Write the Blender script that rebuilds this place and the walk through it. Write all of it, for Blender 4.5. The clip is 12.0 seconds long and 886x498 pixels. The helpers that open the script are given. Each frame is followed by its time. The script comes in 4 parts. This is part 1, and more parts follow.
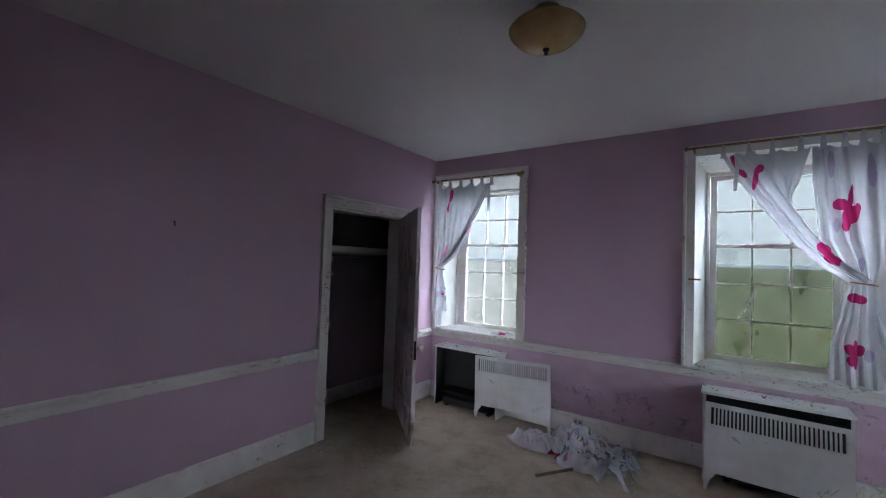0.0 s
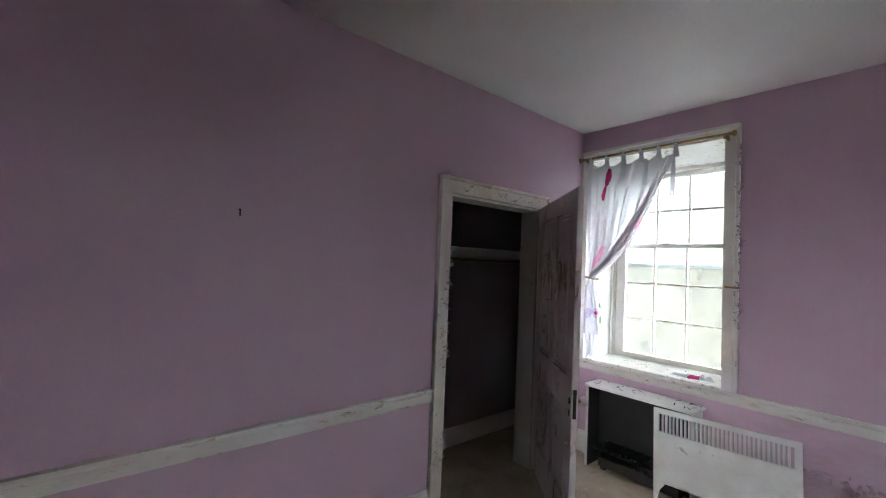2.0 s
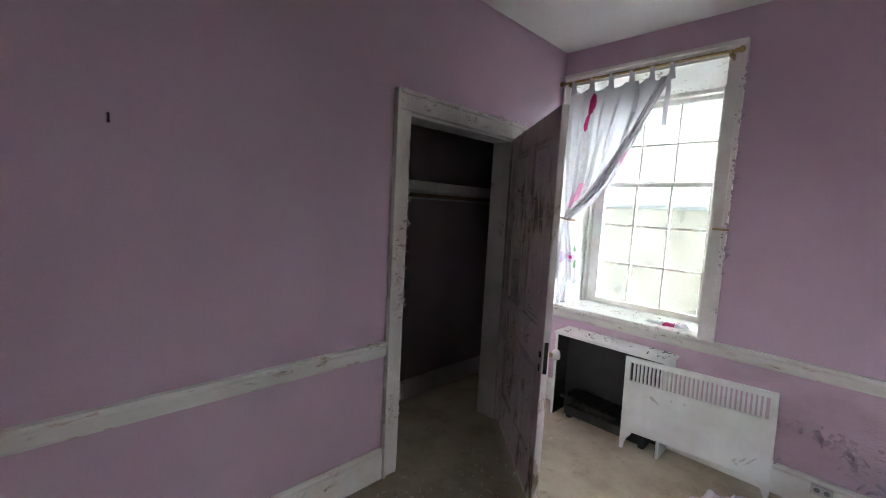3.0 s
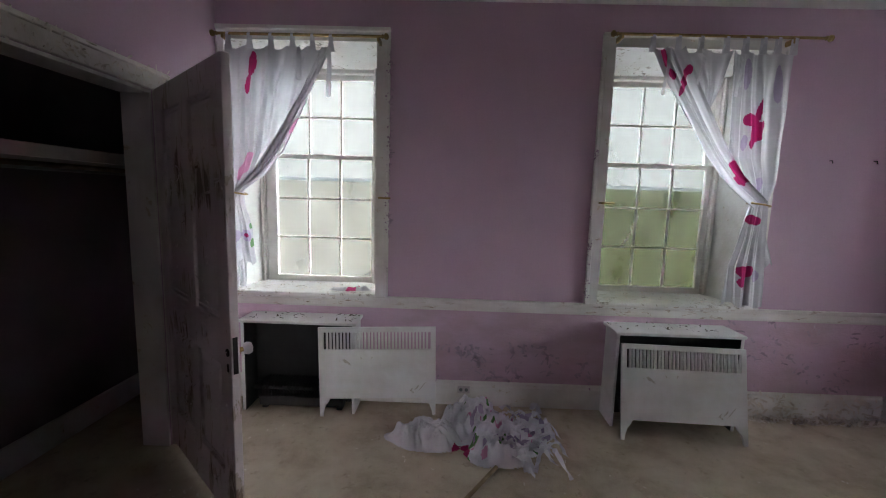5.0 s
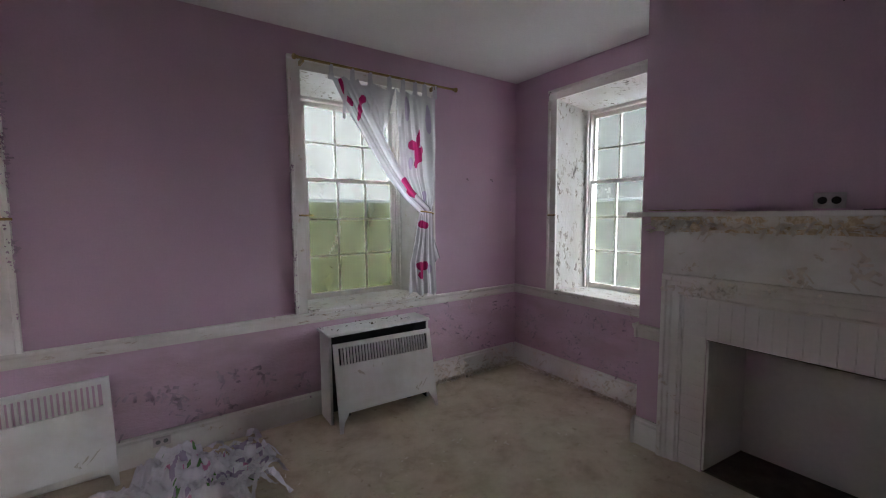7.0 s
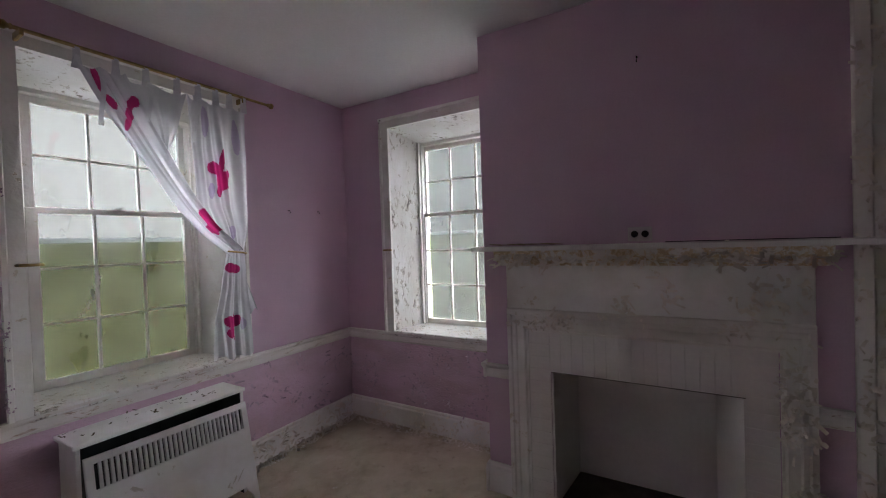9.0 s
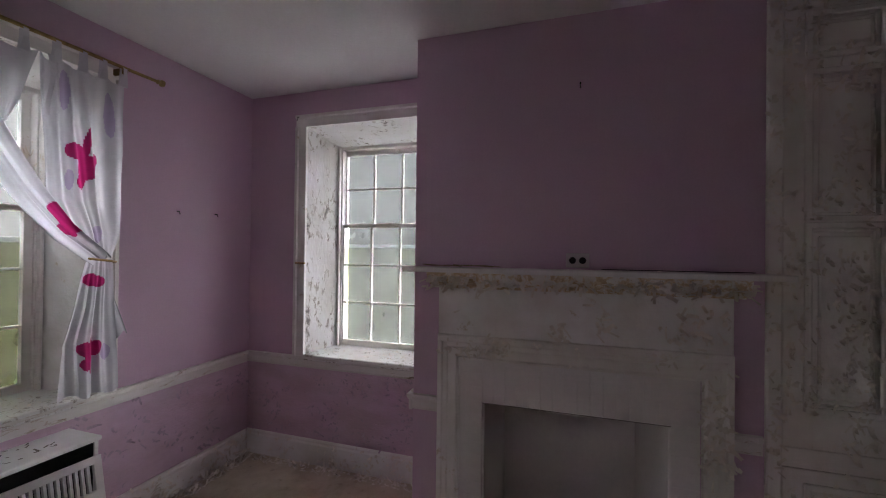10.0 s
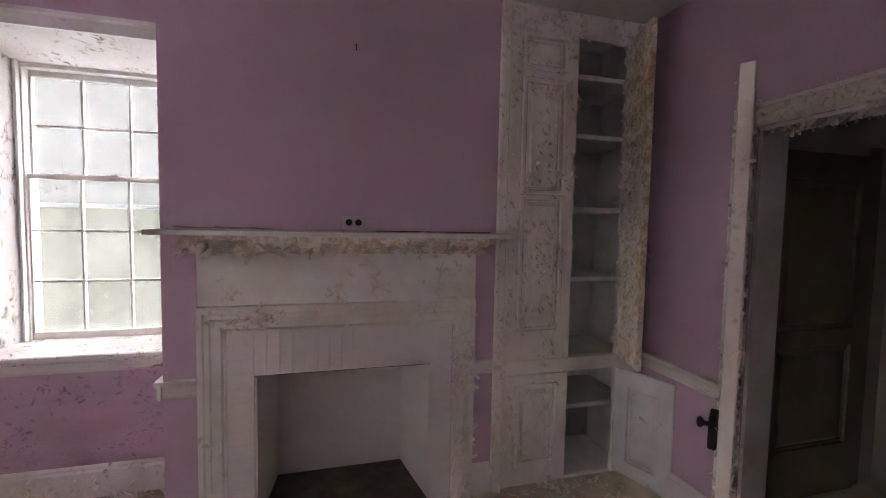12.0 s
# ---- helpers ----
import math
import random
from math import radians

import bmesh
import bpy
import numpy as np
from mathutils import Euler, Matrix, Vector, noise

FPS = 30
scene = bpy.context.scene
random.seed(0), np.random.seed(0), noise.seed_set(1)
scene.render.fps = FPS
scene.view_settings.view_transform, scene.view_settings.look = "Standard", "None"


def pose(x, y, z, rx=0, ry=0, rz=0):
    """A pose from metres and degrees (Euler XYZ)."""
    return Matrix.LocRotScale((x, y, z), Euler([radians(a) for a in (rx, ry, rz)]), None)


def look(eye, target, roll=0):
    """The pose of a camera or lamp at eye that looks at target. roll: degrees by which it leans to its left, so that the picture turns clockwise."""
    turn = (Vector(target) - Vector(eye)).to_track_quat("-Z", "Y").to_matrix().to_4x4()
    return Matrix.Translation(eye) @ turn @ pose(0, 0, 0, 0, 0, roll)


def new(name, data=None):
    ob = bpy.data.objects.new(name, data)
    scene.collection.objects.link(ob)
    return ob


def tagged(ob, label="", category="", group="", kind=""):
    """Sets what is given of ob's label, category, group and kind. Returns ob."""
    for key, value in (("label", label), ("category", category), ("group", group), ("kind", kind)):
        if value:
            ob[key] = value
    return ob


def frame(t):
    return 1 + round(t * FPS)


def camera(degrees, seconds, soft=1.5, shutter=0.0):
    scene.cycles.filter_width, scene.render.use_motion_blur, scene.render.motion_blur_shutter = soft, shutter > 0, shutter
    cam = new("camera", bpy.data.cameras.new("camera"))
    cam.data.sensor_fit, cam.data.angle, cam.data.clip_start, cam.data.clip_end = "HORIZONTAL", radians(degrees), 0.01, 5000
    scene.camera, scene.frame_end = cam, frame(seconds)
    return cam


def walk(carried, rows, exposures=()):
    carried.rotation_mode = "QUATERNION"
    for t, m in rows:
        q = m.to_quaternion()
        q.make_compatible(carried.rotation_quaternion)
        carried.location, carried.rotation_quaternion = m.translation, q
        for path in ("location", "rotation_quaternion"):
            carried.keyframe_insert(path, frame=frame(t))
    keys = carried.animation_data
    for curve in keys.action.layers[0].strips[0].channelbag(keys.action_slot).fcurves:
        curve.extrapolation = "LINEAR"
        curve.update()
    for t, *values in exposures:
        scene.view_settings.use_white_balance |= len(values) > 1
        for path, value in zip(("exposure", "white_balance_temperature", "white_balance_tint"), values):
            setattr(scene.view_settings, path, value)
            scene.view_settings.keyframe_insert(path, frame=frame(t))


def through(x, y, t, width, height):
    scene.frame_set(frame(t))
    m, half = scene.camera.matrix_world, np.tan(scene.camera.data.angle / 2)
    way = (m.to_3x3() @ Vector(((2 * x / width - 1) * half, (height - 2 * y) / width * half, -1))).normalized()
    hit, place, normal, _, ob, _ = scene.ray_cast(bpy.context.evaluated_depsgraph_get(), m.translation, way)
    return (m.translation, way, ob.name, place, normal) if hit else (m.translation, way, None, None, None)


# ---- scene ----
cam = camera(94.9, 12.0, 1.1)
PATH = [
    (0, (0.302, 0.124, 1.58), (-0.84, 1.764, 1.646), 1.9),
    (0.5, (0.209, 0.378, 1.621), (-1.2, 1.792, 1.738), 2.1),
    (1, (-0.04, 0.51, 1.55), (-1.603, 1.75, 1.688), 4.6),
    (1.5, (-0.432, 0.665, 1.595), (-2.015, 1.88, 1.733), 3.4),
    (2, (-0.597, 0.792, 1.583), (-2.125, 2.081, 1.651), 2.4),
    (2.5, (-0.75, 0.989, 1.551), (-2.278, 2.278, 1.479), 1.6),
    (2.7, (-0.796, 1.042, 1.545), (-2.306, 2.345, 1.398), 2.2),
    (4.3, (-0.963, 1.247, 1.482), (-1.451, 3.174, 1.259), 1.9),
    (4.5, (-1.004, 1.242, 1.502), (-1.332, 3.2, 1.257), 1.9),
    (5, (-0.956, 1.226, 1.513), (-0.995, 3.21, 1.264), 1.7),
    (5.5, (-0.945, 1.187, 1.502), (-0.683, 3.159, 1.288), 2.6),
    (6, (-0.907, 1.162, 1.491), (-0.346, 3.073, 1.309), 3.0),
    (6.5, (-0.87, 1.129, 1.484), (-0.053, 2.946, 1.306), 1.5),
    (7, (-0.766, 1.084, 1.504), (0.369, 2.723, 1.339), -0.4),
    (7.5, (-0.612, 1.017, 1.505), (0.663, 2.556, 1.436), -0.0),
    (7.7, (-0.608, 1.035, 1.509), (0.735, 2.515, 1.455), -0.2),
    (9.5, (-0.477, 1.551, 1.576), (1.338, 2.39, 1.56), -1.0),
    (10, (-0.407, 1.635, 1.593), (1.498, 2.243, 1.609), 0.7),
    (10.5, (-0.406, 1.735, 1.589), (1.584, 1.931, 1.585), 0.7),
    (11, (-0.398, 1.763, 1.565), (1.599, 1.661, 1.524), 1.0),
    (11.5, (-0.411, 1.734, 1.558), (1.556, 1.383, 1.478), 0.4),
    (12, (-0.409, 1.71, 1.552), (1.519, 1.192, 1.438), 1.1),
]
EXPOSURES = [(0, 6.2, 5350, 6), (0.6, 5.55, 5450, 6), (1, 5.9, 5650, 5), (1.5, 6.5, 5800, 3), (2.5, 7.17, 5900, 1), (4.5, 6.2, 6000, 5), (5.5, 6.38, 6050, 7), (6.5, 6.2, 6050, 7), (7.5, 6.45, 6100, 9), (9.5, 6.1, 6200, 13), (10.5, 6.12, 6300, 17), (12, 7.15, 6500, 20)]
walk(cam, [(t, look(eye, target, roll)) for t, eye, target, roll in PATH], EXPOSURES)

# ---- world, sun, light ----
world = bpy.data.worlds.new("overcast_sky")
scene.world = world
world.use_nodes = True
wn, wl = world.node_tree.nodes, world.node_tree.links
sky = wn.new("ShaderNodeTexSky")
sky.sky_type = "NISHITA"
sky.sun_disc = False
sky.sun_elevation, sky.sun_rotation = radians(38), radians(250)
sky.dust_density, sky.air_density = 2.0, 1.0
grey = wn.new("ShaderNodeHueSaturation")
grey.inputs["Saturation"].default_value = 0.12
wl.new(sky.outputs["Color"], grey.inputs["Color"])
cloud = wn.new("ShaderNodeMix")
cloud.data_type = "RGBA"
cloud.inputs[0].default_value = 0.88
cloud.inputs[7].default_value = (7.4, 7.5, 7.7, 1)
wl.new(grey.outputs["Color"], cloud.inputs[6])
wl.new(cloud.outputs[2], wn["Background"].inputs["Color"])
wn["Background"].inputs["Strength"].default_value = 0.15
sun = new("sun", bpy.data.lights.new("sun", "SUN"))
sun.data.energy, sun.data.angle, sun.data.color = 0.5, radians(40), (1.0, 0.97, 0.93)
sun.matrix_world = look((30 * math.cos(radians(38)) * math.sin(radians(250)), 30 * math.cos(radians(38)) * math.cos(radians(250)), 30 * math.sin(radians(38))), (0, 0, 0))


# ---- materials ----
def mat(name, rough=0.6, metal=0.0):
    m = bpy.data.materials.new(name)
    m.use_nodes = True
    b = m.node_tree.nodes["Principled BSDF"]
    b.inputs["Roughness"].default_value, b.inputs["Metallic"].default_value = rough, metal
    return m, m.node_tree.nodes, m.node_tree.links, b


def coords(n, l, scale=(1, 1, 1)):
    tc = n.new("ShaderNodeTexCoord")
    mp = n.new("ShaderNodeMapping")
    mp.inputs["Scale"].default_value = scale
    l.new(tc.outputs["Object"], mp.inputs["Vector"])
    return mp.outputs["Vector"]


def noise_tex(n, l, vec, scale, detail=4.0, rough=0.55, distortion=0.0):
    t = n.new("ShaderNodeTexNoise")
    t.inputs["Scale"].default_value, t.inputs["Detail"].default_value = scale, detail
    t.inputs["Roughness"].default_value, t.inputs["Distortion"].default_value = rough, distortion
    l.new(vec, t.inputs["Vector"])
    return t.outputs["Fac"]


def ramp(n, l, fac, stops):
    r = n.new("ShaderNodeValToRGB")
    e = r.color_ramp.elements
    while len(e) < len(stops):
        e.new(0.5)
    for i, (p, c) in enumerate(stops):
        e[i].position = p
        e[i].color = (*c, 1) if len(c) == 3 else c
    l.new(fac, r.inputs["Fac"])
    return r.outputs["Color"]


def mix(n, l, fac, a, b, mode="MIX"):
    x = n.new("ShaderNodeMix")
    x.data_type, x.blend_type = "RGBA", mode
    for sock, v in ((0, fac), (6, a), (7, b)):
        if isinstance(v, (int, float)):
            x.inputs[sock].default_value = v
        elif isinstance(v, tuple):
            x.inputs[sock].default_value = (*v, 1)
        else:
            l.new(v, x.inputs[sock])
    return x.outputs[2]


def bump(n, l, b, height, strength, distance=0.01):
    x = n.new("ShaderNodeBump")
    x.inputs["Strength"].default_value, x.inputs["Distance"].default_value = strength, distance
    l.new(height, x.inputs["Height"])
    l.new(x.outputs["Normal"], b.inputs["Normal"])


def painted(name, col, stain, rough=0.55, grain=90, depth=0.15):
    """Plain painted plaster: slow stains, roller grain."""
    m, n, l, b = mat(name, rough)
    v = coords(n, l)
    slow = ramp(n, l, noise_tex(n, l, v, 1.3, 6, 0.6), [(0.35, (0, 0, 0)), (0.75, (1, 1, 1))])
    c = mix(n, l, slow, col, stain)
    fine = noise_tex(n, l, v, grain, 3)
    c = mix(n, l, 0.06, c, ramp(n, l, fine, [(0.3, (0.2, 0.2, 0.2)), (0.7, (1, 1, 1))]), "MULTIPLY")
    l.new(c, b.inputs["Base Color"])
    bump(n, l, b, fine, depth, 0.003)
    return m


def chipped(name, col, under, bare, cover=0.62, scale=9.0, stretch=(1, 1, 1), rough=0.5, relief=0.5):
    """Old gloss paint that has flaked: paint, cream undercoat and bare wood."""
    m, n, l, b = mat(name, rough)
    v = coords(n, l, stretch)
    big = noise_tex(n, l, v, scale, 6, 0.65, 0.6)
    patch = noise_tex(n, l, coords(n, l), 1.7, 3)
    both = n.new("ShaderNodeMath")
    both.operation = "MULTIPLY_ADD"
    l.new(patch, both.inputs[0])
    both.inputs[1].default_value = 0.45
    l.new(big, both.inputs[2])
    lost = ramp(n, l, both.outputs[0], [(cover + 0.13, (0, 0, 0)), (cover + 0.145, (1, 1, 1))])
    deep = ramp(n, l, both.outputs[0], [(cover + 0.19, (0, 0, 0)), (cover + 0.22, (1, 1, 1))])
    dirt = ramp(n, l, noise_tex(n, l, v, 3.1, 5, 0.6), [(0.36, (0.86, 0.84, 0.80)), (0.6, (1, 1, 1))])
    c = mix(n, l, 1.0, col, dirt, "MULTIPLY")
    c = mix(n, l, lost, c, under)
    c = mix(n, l, deep, c, bare)
    l.new(c, b.inputs["Base Color"])
    low = n.new("ShaderNodeMath")
    low.operation = "MULTIPLY_ADD"
    l.new(lost, low.inputs[0])
    low.inputs[1].default_value = -1.0
    l.new(mix(n, l, 0.3, noise_tex(n, l, v, 40, 3), big), low.inputs[2])
    bump(n, l, b, low.outputs[0], relief, 0.006)
    return m


def plain(name, col, rough=0.5, metal=0.0, vary=0.25, scale=20):
    m, n, l, b = mat(name, rough, metal)
    f = noise_tex(n, l, coords(n, l), scale, 4)
    c = mix(n, l, vary, col, ramp(n, l, f, [(0.3, (0.25, 0.25, 0.25)), (0.7, (1, 1, 1))]), "MULTIPLY")
    l.new(c, b.inputs["Base Color"])
    bump(n, l, b, f, 0.1, 0.002)
    return m


LILAC = painted("lilac_wall_paint", (0.64, 0.452, 0.562), (0.585, 0.408, 0.512))
# flaked paint; its darkest colour paints in the shadow slits under curled scraps
LILAC_WORN = chipped("lilac_paint_flaking", (0.63, 0.442, 0.552), (0.47, 0.34, 0.40), (0.17, 0.125, 0.12), 0.80, 26, (0.9, 0.9, 2.0), 0.55, 0.9)
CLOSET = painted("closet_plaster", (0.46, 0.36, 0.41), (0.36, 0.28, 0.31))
CEIL = painted("ceiling_paint", (0.86, 0.85, 0.84), (0.80, 0.785, 0.77), 0.7, 60)
TRIM = chipped("trim_paint", (0.86, 0.84, 0.81), (0.70, 0.63, 0.53), (0.34, 0.27, 0.19), 0.76, 14)
RAILM = chipped("worn_rail_paint", (0.77, 0.745, 0.71), (0.58, 0.50, 0.42), (0.26, 0.20, 0.15), 0.685, 16, (0.6, 0.6, 2.2))
REVEAL = chipped("reveal_paint", (0.80, 0.79, 0.77), (0.55, 0.51, 0.45), (0.20, 0.18, 0.16), 0.655, 24, (1, 1, 0.55))
REVEAL_OK = chipped("reveal_paint_sound", (0.82, 0.815, 0.80), (0.62, 0.56, 0.46), (0.3, 0.24, 0.18), 0.80, 16)
PEEL = chipped("peeling_paint", (0.85, 0.81, 0.77), (0.78, 0.71, 0.62), (0.66, 0.57, 0.45), 0.80, 15, (1, 1, 0.4), 0.5, 0.9)
DOORM = chipped("closet_door_paint", (0.76, 0.68, 0.69), (0.52, 0.43, 0.36), (0.22, 0.16, 0.12), 0.675, 13, (1, 1, 0.28), 0.5, 0.8)
WHITE = chipped("cover_enamel", (0.83, 0.825, 0.82), (0.58, 0.54, 0.48), (0.25, 0.2, 0.16), 0.78, 7, (1, 1, 1), 0.4, 0.2)
CROWN = chipped("stripped_crown_paint", (0.84, 0.80, 0.75), (0.74, 0.61, 0.43), (0.60, 0.46, 0.29), 0.56, 22, (1, 1, 1), 0.6, 0.9)
BRICKW = painted("painted_brick", (0.83, 0.79, 0.76), (0.72, 0.67, 0.63), 0.6, 45, 0.5)
SOOT = plain("soot_and_rust", (0.15, 0.115, 0.085), 0.9, 0.0, 0.7, 9)
BRASS = plain("tarnished_brass", (0.42, 0.30, 0.12), 0.35, 1.0, 0.5, 40)
IRON = plain("dark_iron", (0.035, 0.032, 0.03), 0.6, 0.6, 0.4, 30)
# black of the radiators, and of the shade painted inside their cover boxes
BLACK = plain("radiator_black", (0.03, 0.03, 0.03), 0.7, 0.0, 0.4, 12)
WOOD = plain("bare_wood_stick", (0.33, 0.24, 0.14), 0.6, 0.0, 0.4, 25)
SHELF = plain("dusty_shelf", (0.76, 0.73, 0.70), 0.6, 0.0, 0.3, 6)
MANTEL = plain("mantel_paint", (0.84, 0.81, 0.78), 0.45, 0.0, 0.15, 12)
PLASTIC = plain("ivory_plastic", (0.62, 0.56, 0.56), 0.35, 0.0, 0.1, 30)
HALLW = painted("hall_wall_paint", (0.52, 0.46, 0.40), (0.42, 0.37, 0.31))
HALLD = plain("hall_door_wood", (0.27, 0.21, 0.15), 0.5, 0.0, 0.4, 5)
FLAKE = plain("paint_flakes", (0.87, 0.80, 0.71), 0.55, 0.0, 0.3, 14)
FLAKE_L = plain("lilac_flakes", (0.58, 0.43, 0.53), 0.55, 0.0, 0.5, 14)
OUTW = plain("outside_stone", (0.4, 0.38, 0.35), 0.8, 0.0, 0.4, 3)


def carpet():
    m, n, l, b = mat("beige_carpet", 0.95)
    v = coords(n, l)
    pile = noise_tex(n, l, v, 260, 2)
    c = ramp(n, l, noise_tex(n, l, v, 3.4, 8, 0.66, 0.15), [(0.30, (0.46, 0.37, 0.265)), (0.5, (0.65, 0.555, 0.42)), (0.70, (0.75, 0.67, 0.535))])
    spots = ramp(n, l, noise_tex(n, l, v, 14, 4, 0.7), [(0.27, (0.5, 0.45, 0.4)), (0.40, (1, 1, 1))])
    c = mix(n, l, 0.7, c, spots, "MULTIPLY")
    c = mix(n, l, 0.3, c, ramp(n, l, pile, [(0.3, (0.35, 0.35, 0.35)), (0.7, (1, 1, 1))]), "MULTIPLY")
    l.new(c, b.inputs["Base Color"])
    bump(n, l, b, mix(n, l, 0.5, pile, noise_tex(n, l, v, 30, 4)), 0.7, 0.008)
    return m


CARPET = carpet()


def fabric(name, col, through=0.22):
    m, n, l, b = mat(name, 0.9)
    weave = noise_tex(n, l, coords(n, l, (1, 1, 6)), 120, 2)
    soft = noise_tex(n, l, coords(n, l), 5, 4)
    c = mix(n, l, 0.25, col, ramp(n, l, mix(n, l, 0.5, weave, soft), [(0.3, (0.55, 0.53, 0.58)), (0.7, (1, 1, 1))]), "MULTIPLY")
    l.new(c, b.inputs["Base Color"])
    bump(n, l, b, weave, 0.2, 0.002)
    t = n.new("ShaderNodeBsdfTranslucent")
    l.new(c, t.inputs["Color"])
    s = n.new("ShaderNodeMixShader")
    s.inputs[0].default_value = through
    l.new(b.outputs[0], s.inputs[1])
    l.new(t.outputs[0], s.inputs[2])
    l.new(s.outputs[0], n["Material Output"].inputs["Surface"])
    return m


CLOTH = fabric("white_curtain_cotton", (0.65, 0.64, 0.66), 0.16)
HEAP_CLOTH = fabric("grubby_white_cotton", (0.80, 0.78, 0.83), 0.0)
PINK = fabric("magenta_print", (0.44, 0.016, 0.14), 0.15)
ROSE = fabric("pale_pink_print", (0.74, 0.36, 0.55), 0.2)
VIOLET = fabric("violet_print", (0.50, 0.42, 0.58), 0.2)
GREENP = fabric("green_print", (0.20, 0.38, 0.16), 0.2)
PRINTS = [CLOTH, PINK, ROSE, VIOLET, GREENP]
HEAP_PRINTS = [HEAP_CLOTH, PINK, ROSE, VIOLET, GREENP]


def glass(name, haze, tint=(0.95, 0.97, 0.96), film_col=(0.92, 0.93, 0.92)):
    """Old window glass with a film of condensation; a dark tint dims the view through it."""
    m, n, l, b = mat(name, 0.2)
    clear = n.new("ShaderNodeBsdfTransparent")
    clear.inputs["Color"].default_value = (*tint, 1)
    milk = n.new("ShaderNodeBsdfTranslucent")
    milk.inputs["Color"].default_value = (*film_col, 1)
    film = n.new("ShaderNodeMixShader")
    v = coords(n, l, (1, 1, 0.5))
    f = noise_tex(n, l, v, 4, 5, 0.6)
    r = n.new("ShaderNodeMapRange")
    r.inputs["From Min"].default_value, r.inputs["From Max"].default_value = 0.28, 0.72
    r.inputs["To Min"].default_value, r.inputs["To Max"].default_value = haze * 0.1, min(1.0, haze * 1.9)
    l.new(f, r.inputs["Value"])
    l.new(r.outputs[0], film.inputs[0])
    l.new(clear.outputs[0], film.inputs[1])
    l.new(milk.outputs[0], film.inputs[2])
    gloss = n.new("ShaderNodeBsdfGlossy")
    gloss.inputs["Roughness"].default_value = 0.06
    fres = n.new("ShaderNodeFresnel")
    fres.inputs["IOR"].default_value = 1.35
    top = n.new("ShaderNodeMixShader")
    l.new(fres.outputs[0], top.inputs[0])
    l.new(film.outputs[0], top.inputs[1])
    l.new(gloss.outputs[0], top.inputs[2])
    l.new(top.outputs[0], n["Material Output"].inputs["Surface"])
    return m


PANE = glass("old_pane_glass", 0.06, (0.95, 0.97, 0.96), (0.03, 0.03, 0.03))
# storm tints hold down the sky's brightness in view, set window by window
STORM = glass("fogged_storm_glass", 0.35, (0.067, 0.065, 0.062), (0.094, 0.092, 0.088))
STORM_W = glass("misted_storm_glass", 0.5, (0.074, 0.071, 0.068), (0.128, 0.123, 0.118))
STORM_WL = glass("misted_dirty_storm_glass", 0.6, (0.058, 0.053, 0.045), (0.100, 0.092, 0.080))
STORM_LOW = glass("dirty_storm_glass", 0.5, (0.069, 0.070, 0.056), (0.098, 0.098, 0.080))
STORM_E = glass("streaky_storm_glass", 0.5, (0.060, 0.060, 0.058), (0.088, 0.089, 0.087))
STORM_EL = glass("steamed_storm_glass", 0.6, (0.060, 0.062, 0.053), (0.088, 0.089, 0.080))
ALU = plain("grey_storm_frame", (0.22, 0.23, 0.23), 0.6, 0.0, 0.2, 30)


def lamp_glass():
    m, n, l, b = mat("amber_lamp_glass", 0.25)
    c = ramp(n, l, noise_tex(n, l, coords(n, l), 9, 4), [(0.3, (0.55, 0.36, 0.14)), (0.7, (0.75, 0.56, 0.28))])
    l.new(c, b.inputs["Base Color"])
    return m


AMBER = lamp_glass()


def far_trees():
    """Woods and meadow far beyond the windows, soft in the damp air."""
    m, n, l, b = mat("far_foliage", 1.0)
    v = coords(n, l, (1, 1, 1.4))
    c = ramp(n, l, noise_tex(n, l, v, 0.22, 5, 0.6), [(0.3, (0.11, 0.15, 0.04)), (0.55, (0.21, 0.24, 0.06)), (0.75, (0.34, 0.33, 0.11))])
    l.new(c, b.inputs["Base Color"])
    return m


TREES = far_trees()
PALE_GROUND = plain("pale_gravel", (0.62, 0.57, 0.47), 0.95, 0.0, 0.35, 3)
GRASS = plain("meadow_grass", (0.33, 0.31, 0.11), 0.95, 0.0, 0.5, 0.4)


# ---- building helpers ----
def thing(name, label="", category="", at=(0, 0, 0), kind="", group=""):
    ob = new(name)
    ob.empty_display_size = 0.1
    ob.location = at
    return tagged(ob, label, category, group, kind)


def place(ob, bm, material, label="", smooth=False):
    me = bpy.data.meshes.new(ob)
    bmesh.ops.recalc_face_normals(bm, faces=bm.faces)
    bm.to_mesh(me)
    bm.free()
    for m in material if isinstance(material, list) else [material]:
        me.materials.append(m)
    if smooth:
        me.shade_smooth()
    o = new(ob, me)
    if label:
        o["label"] = label
    return o


def part(name, bm, material, parent, label="", smooth=False):
    """One mesh, in the thing's own coordinates, under its thing or part."""
    o = place(name, bm, material, label, smooth)
    o.parent = parent
    return o


def solid(name, bm, material, label="", category="", kind="", smooth=False):
    return tagged(place(name, bm, material, "", smooth), label, category, "", kind)


def box(bm, x0, x1, y0, y1, z0, z1, bev=0.0):
    vs = [bm.verts.new((x, y, z)) for x in (x0, x1) for y in (y0, y1) for z in (z0, z1)]
    fs = [bm.faces.new([vs[i] for i in q]) for q in ((0, 1, 3, 2), (4, 6, 7, 5), (0, 4, 5, 1), (2, 3, 7, 6), (0, 2, 6, 4), (1, 5, 7, 3))]
    if bev:
        es = list({e for f in fs for e in f.edges})
        bmesh.ops.bevel(bm, geom=es, offset=bev, segments=1, affect="EDGES", profile=0.5)
    return bm


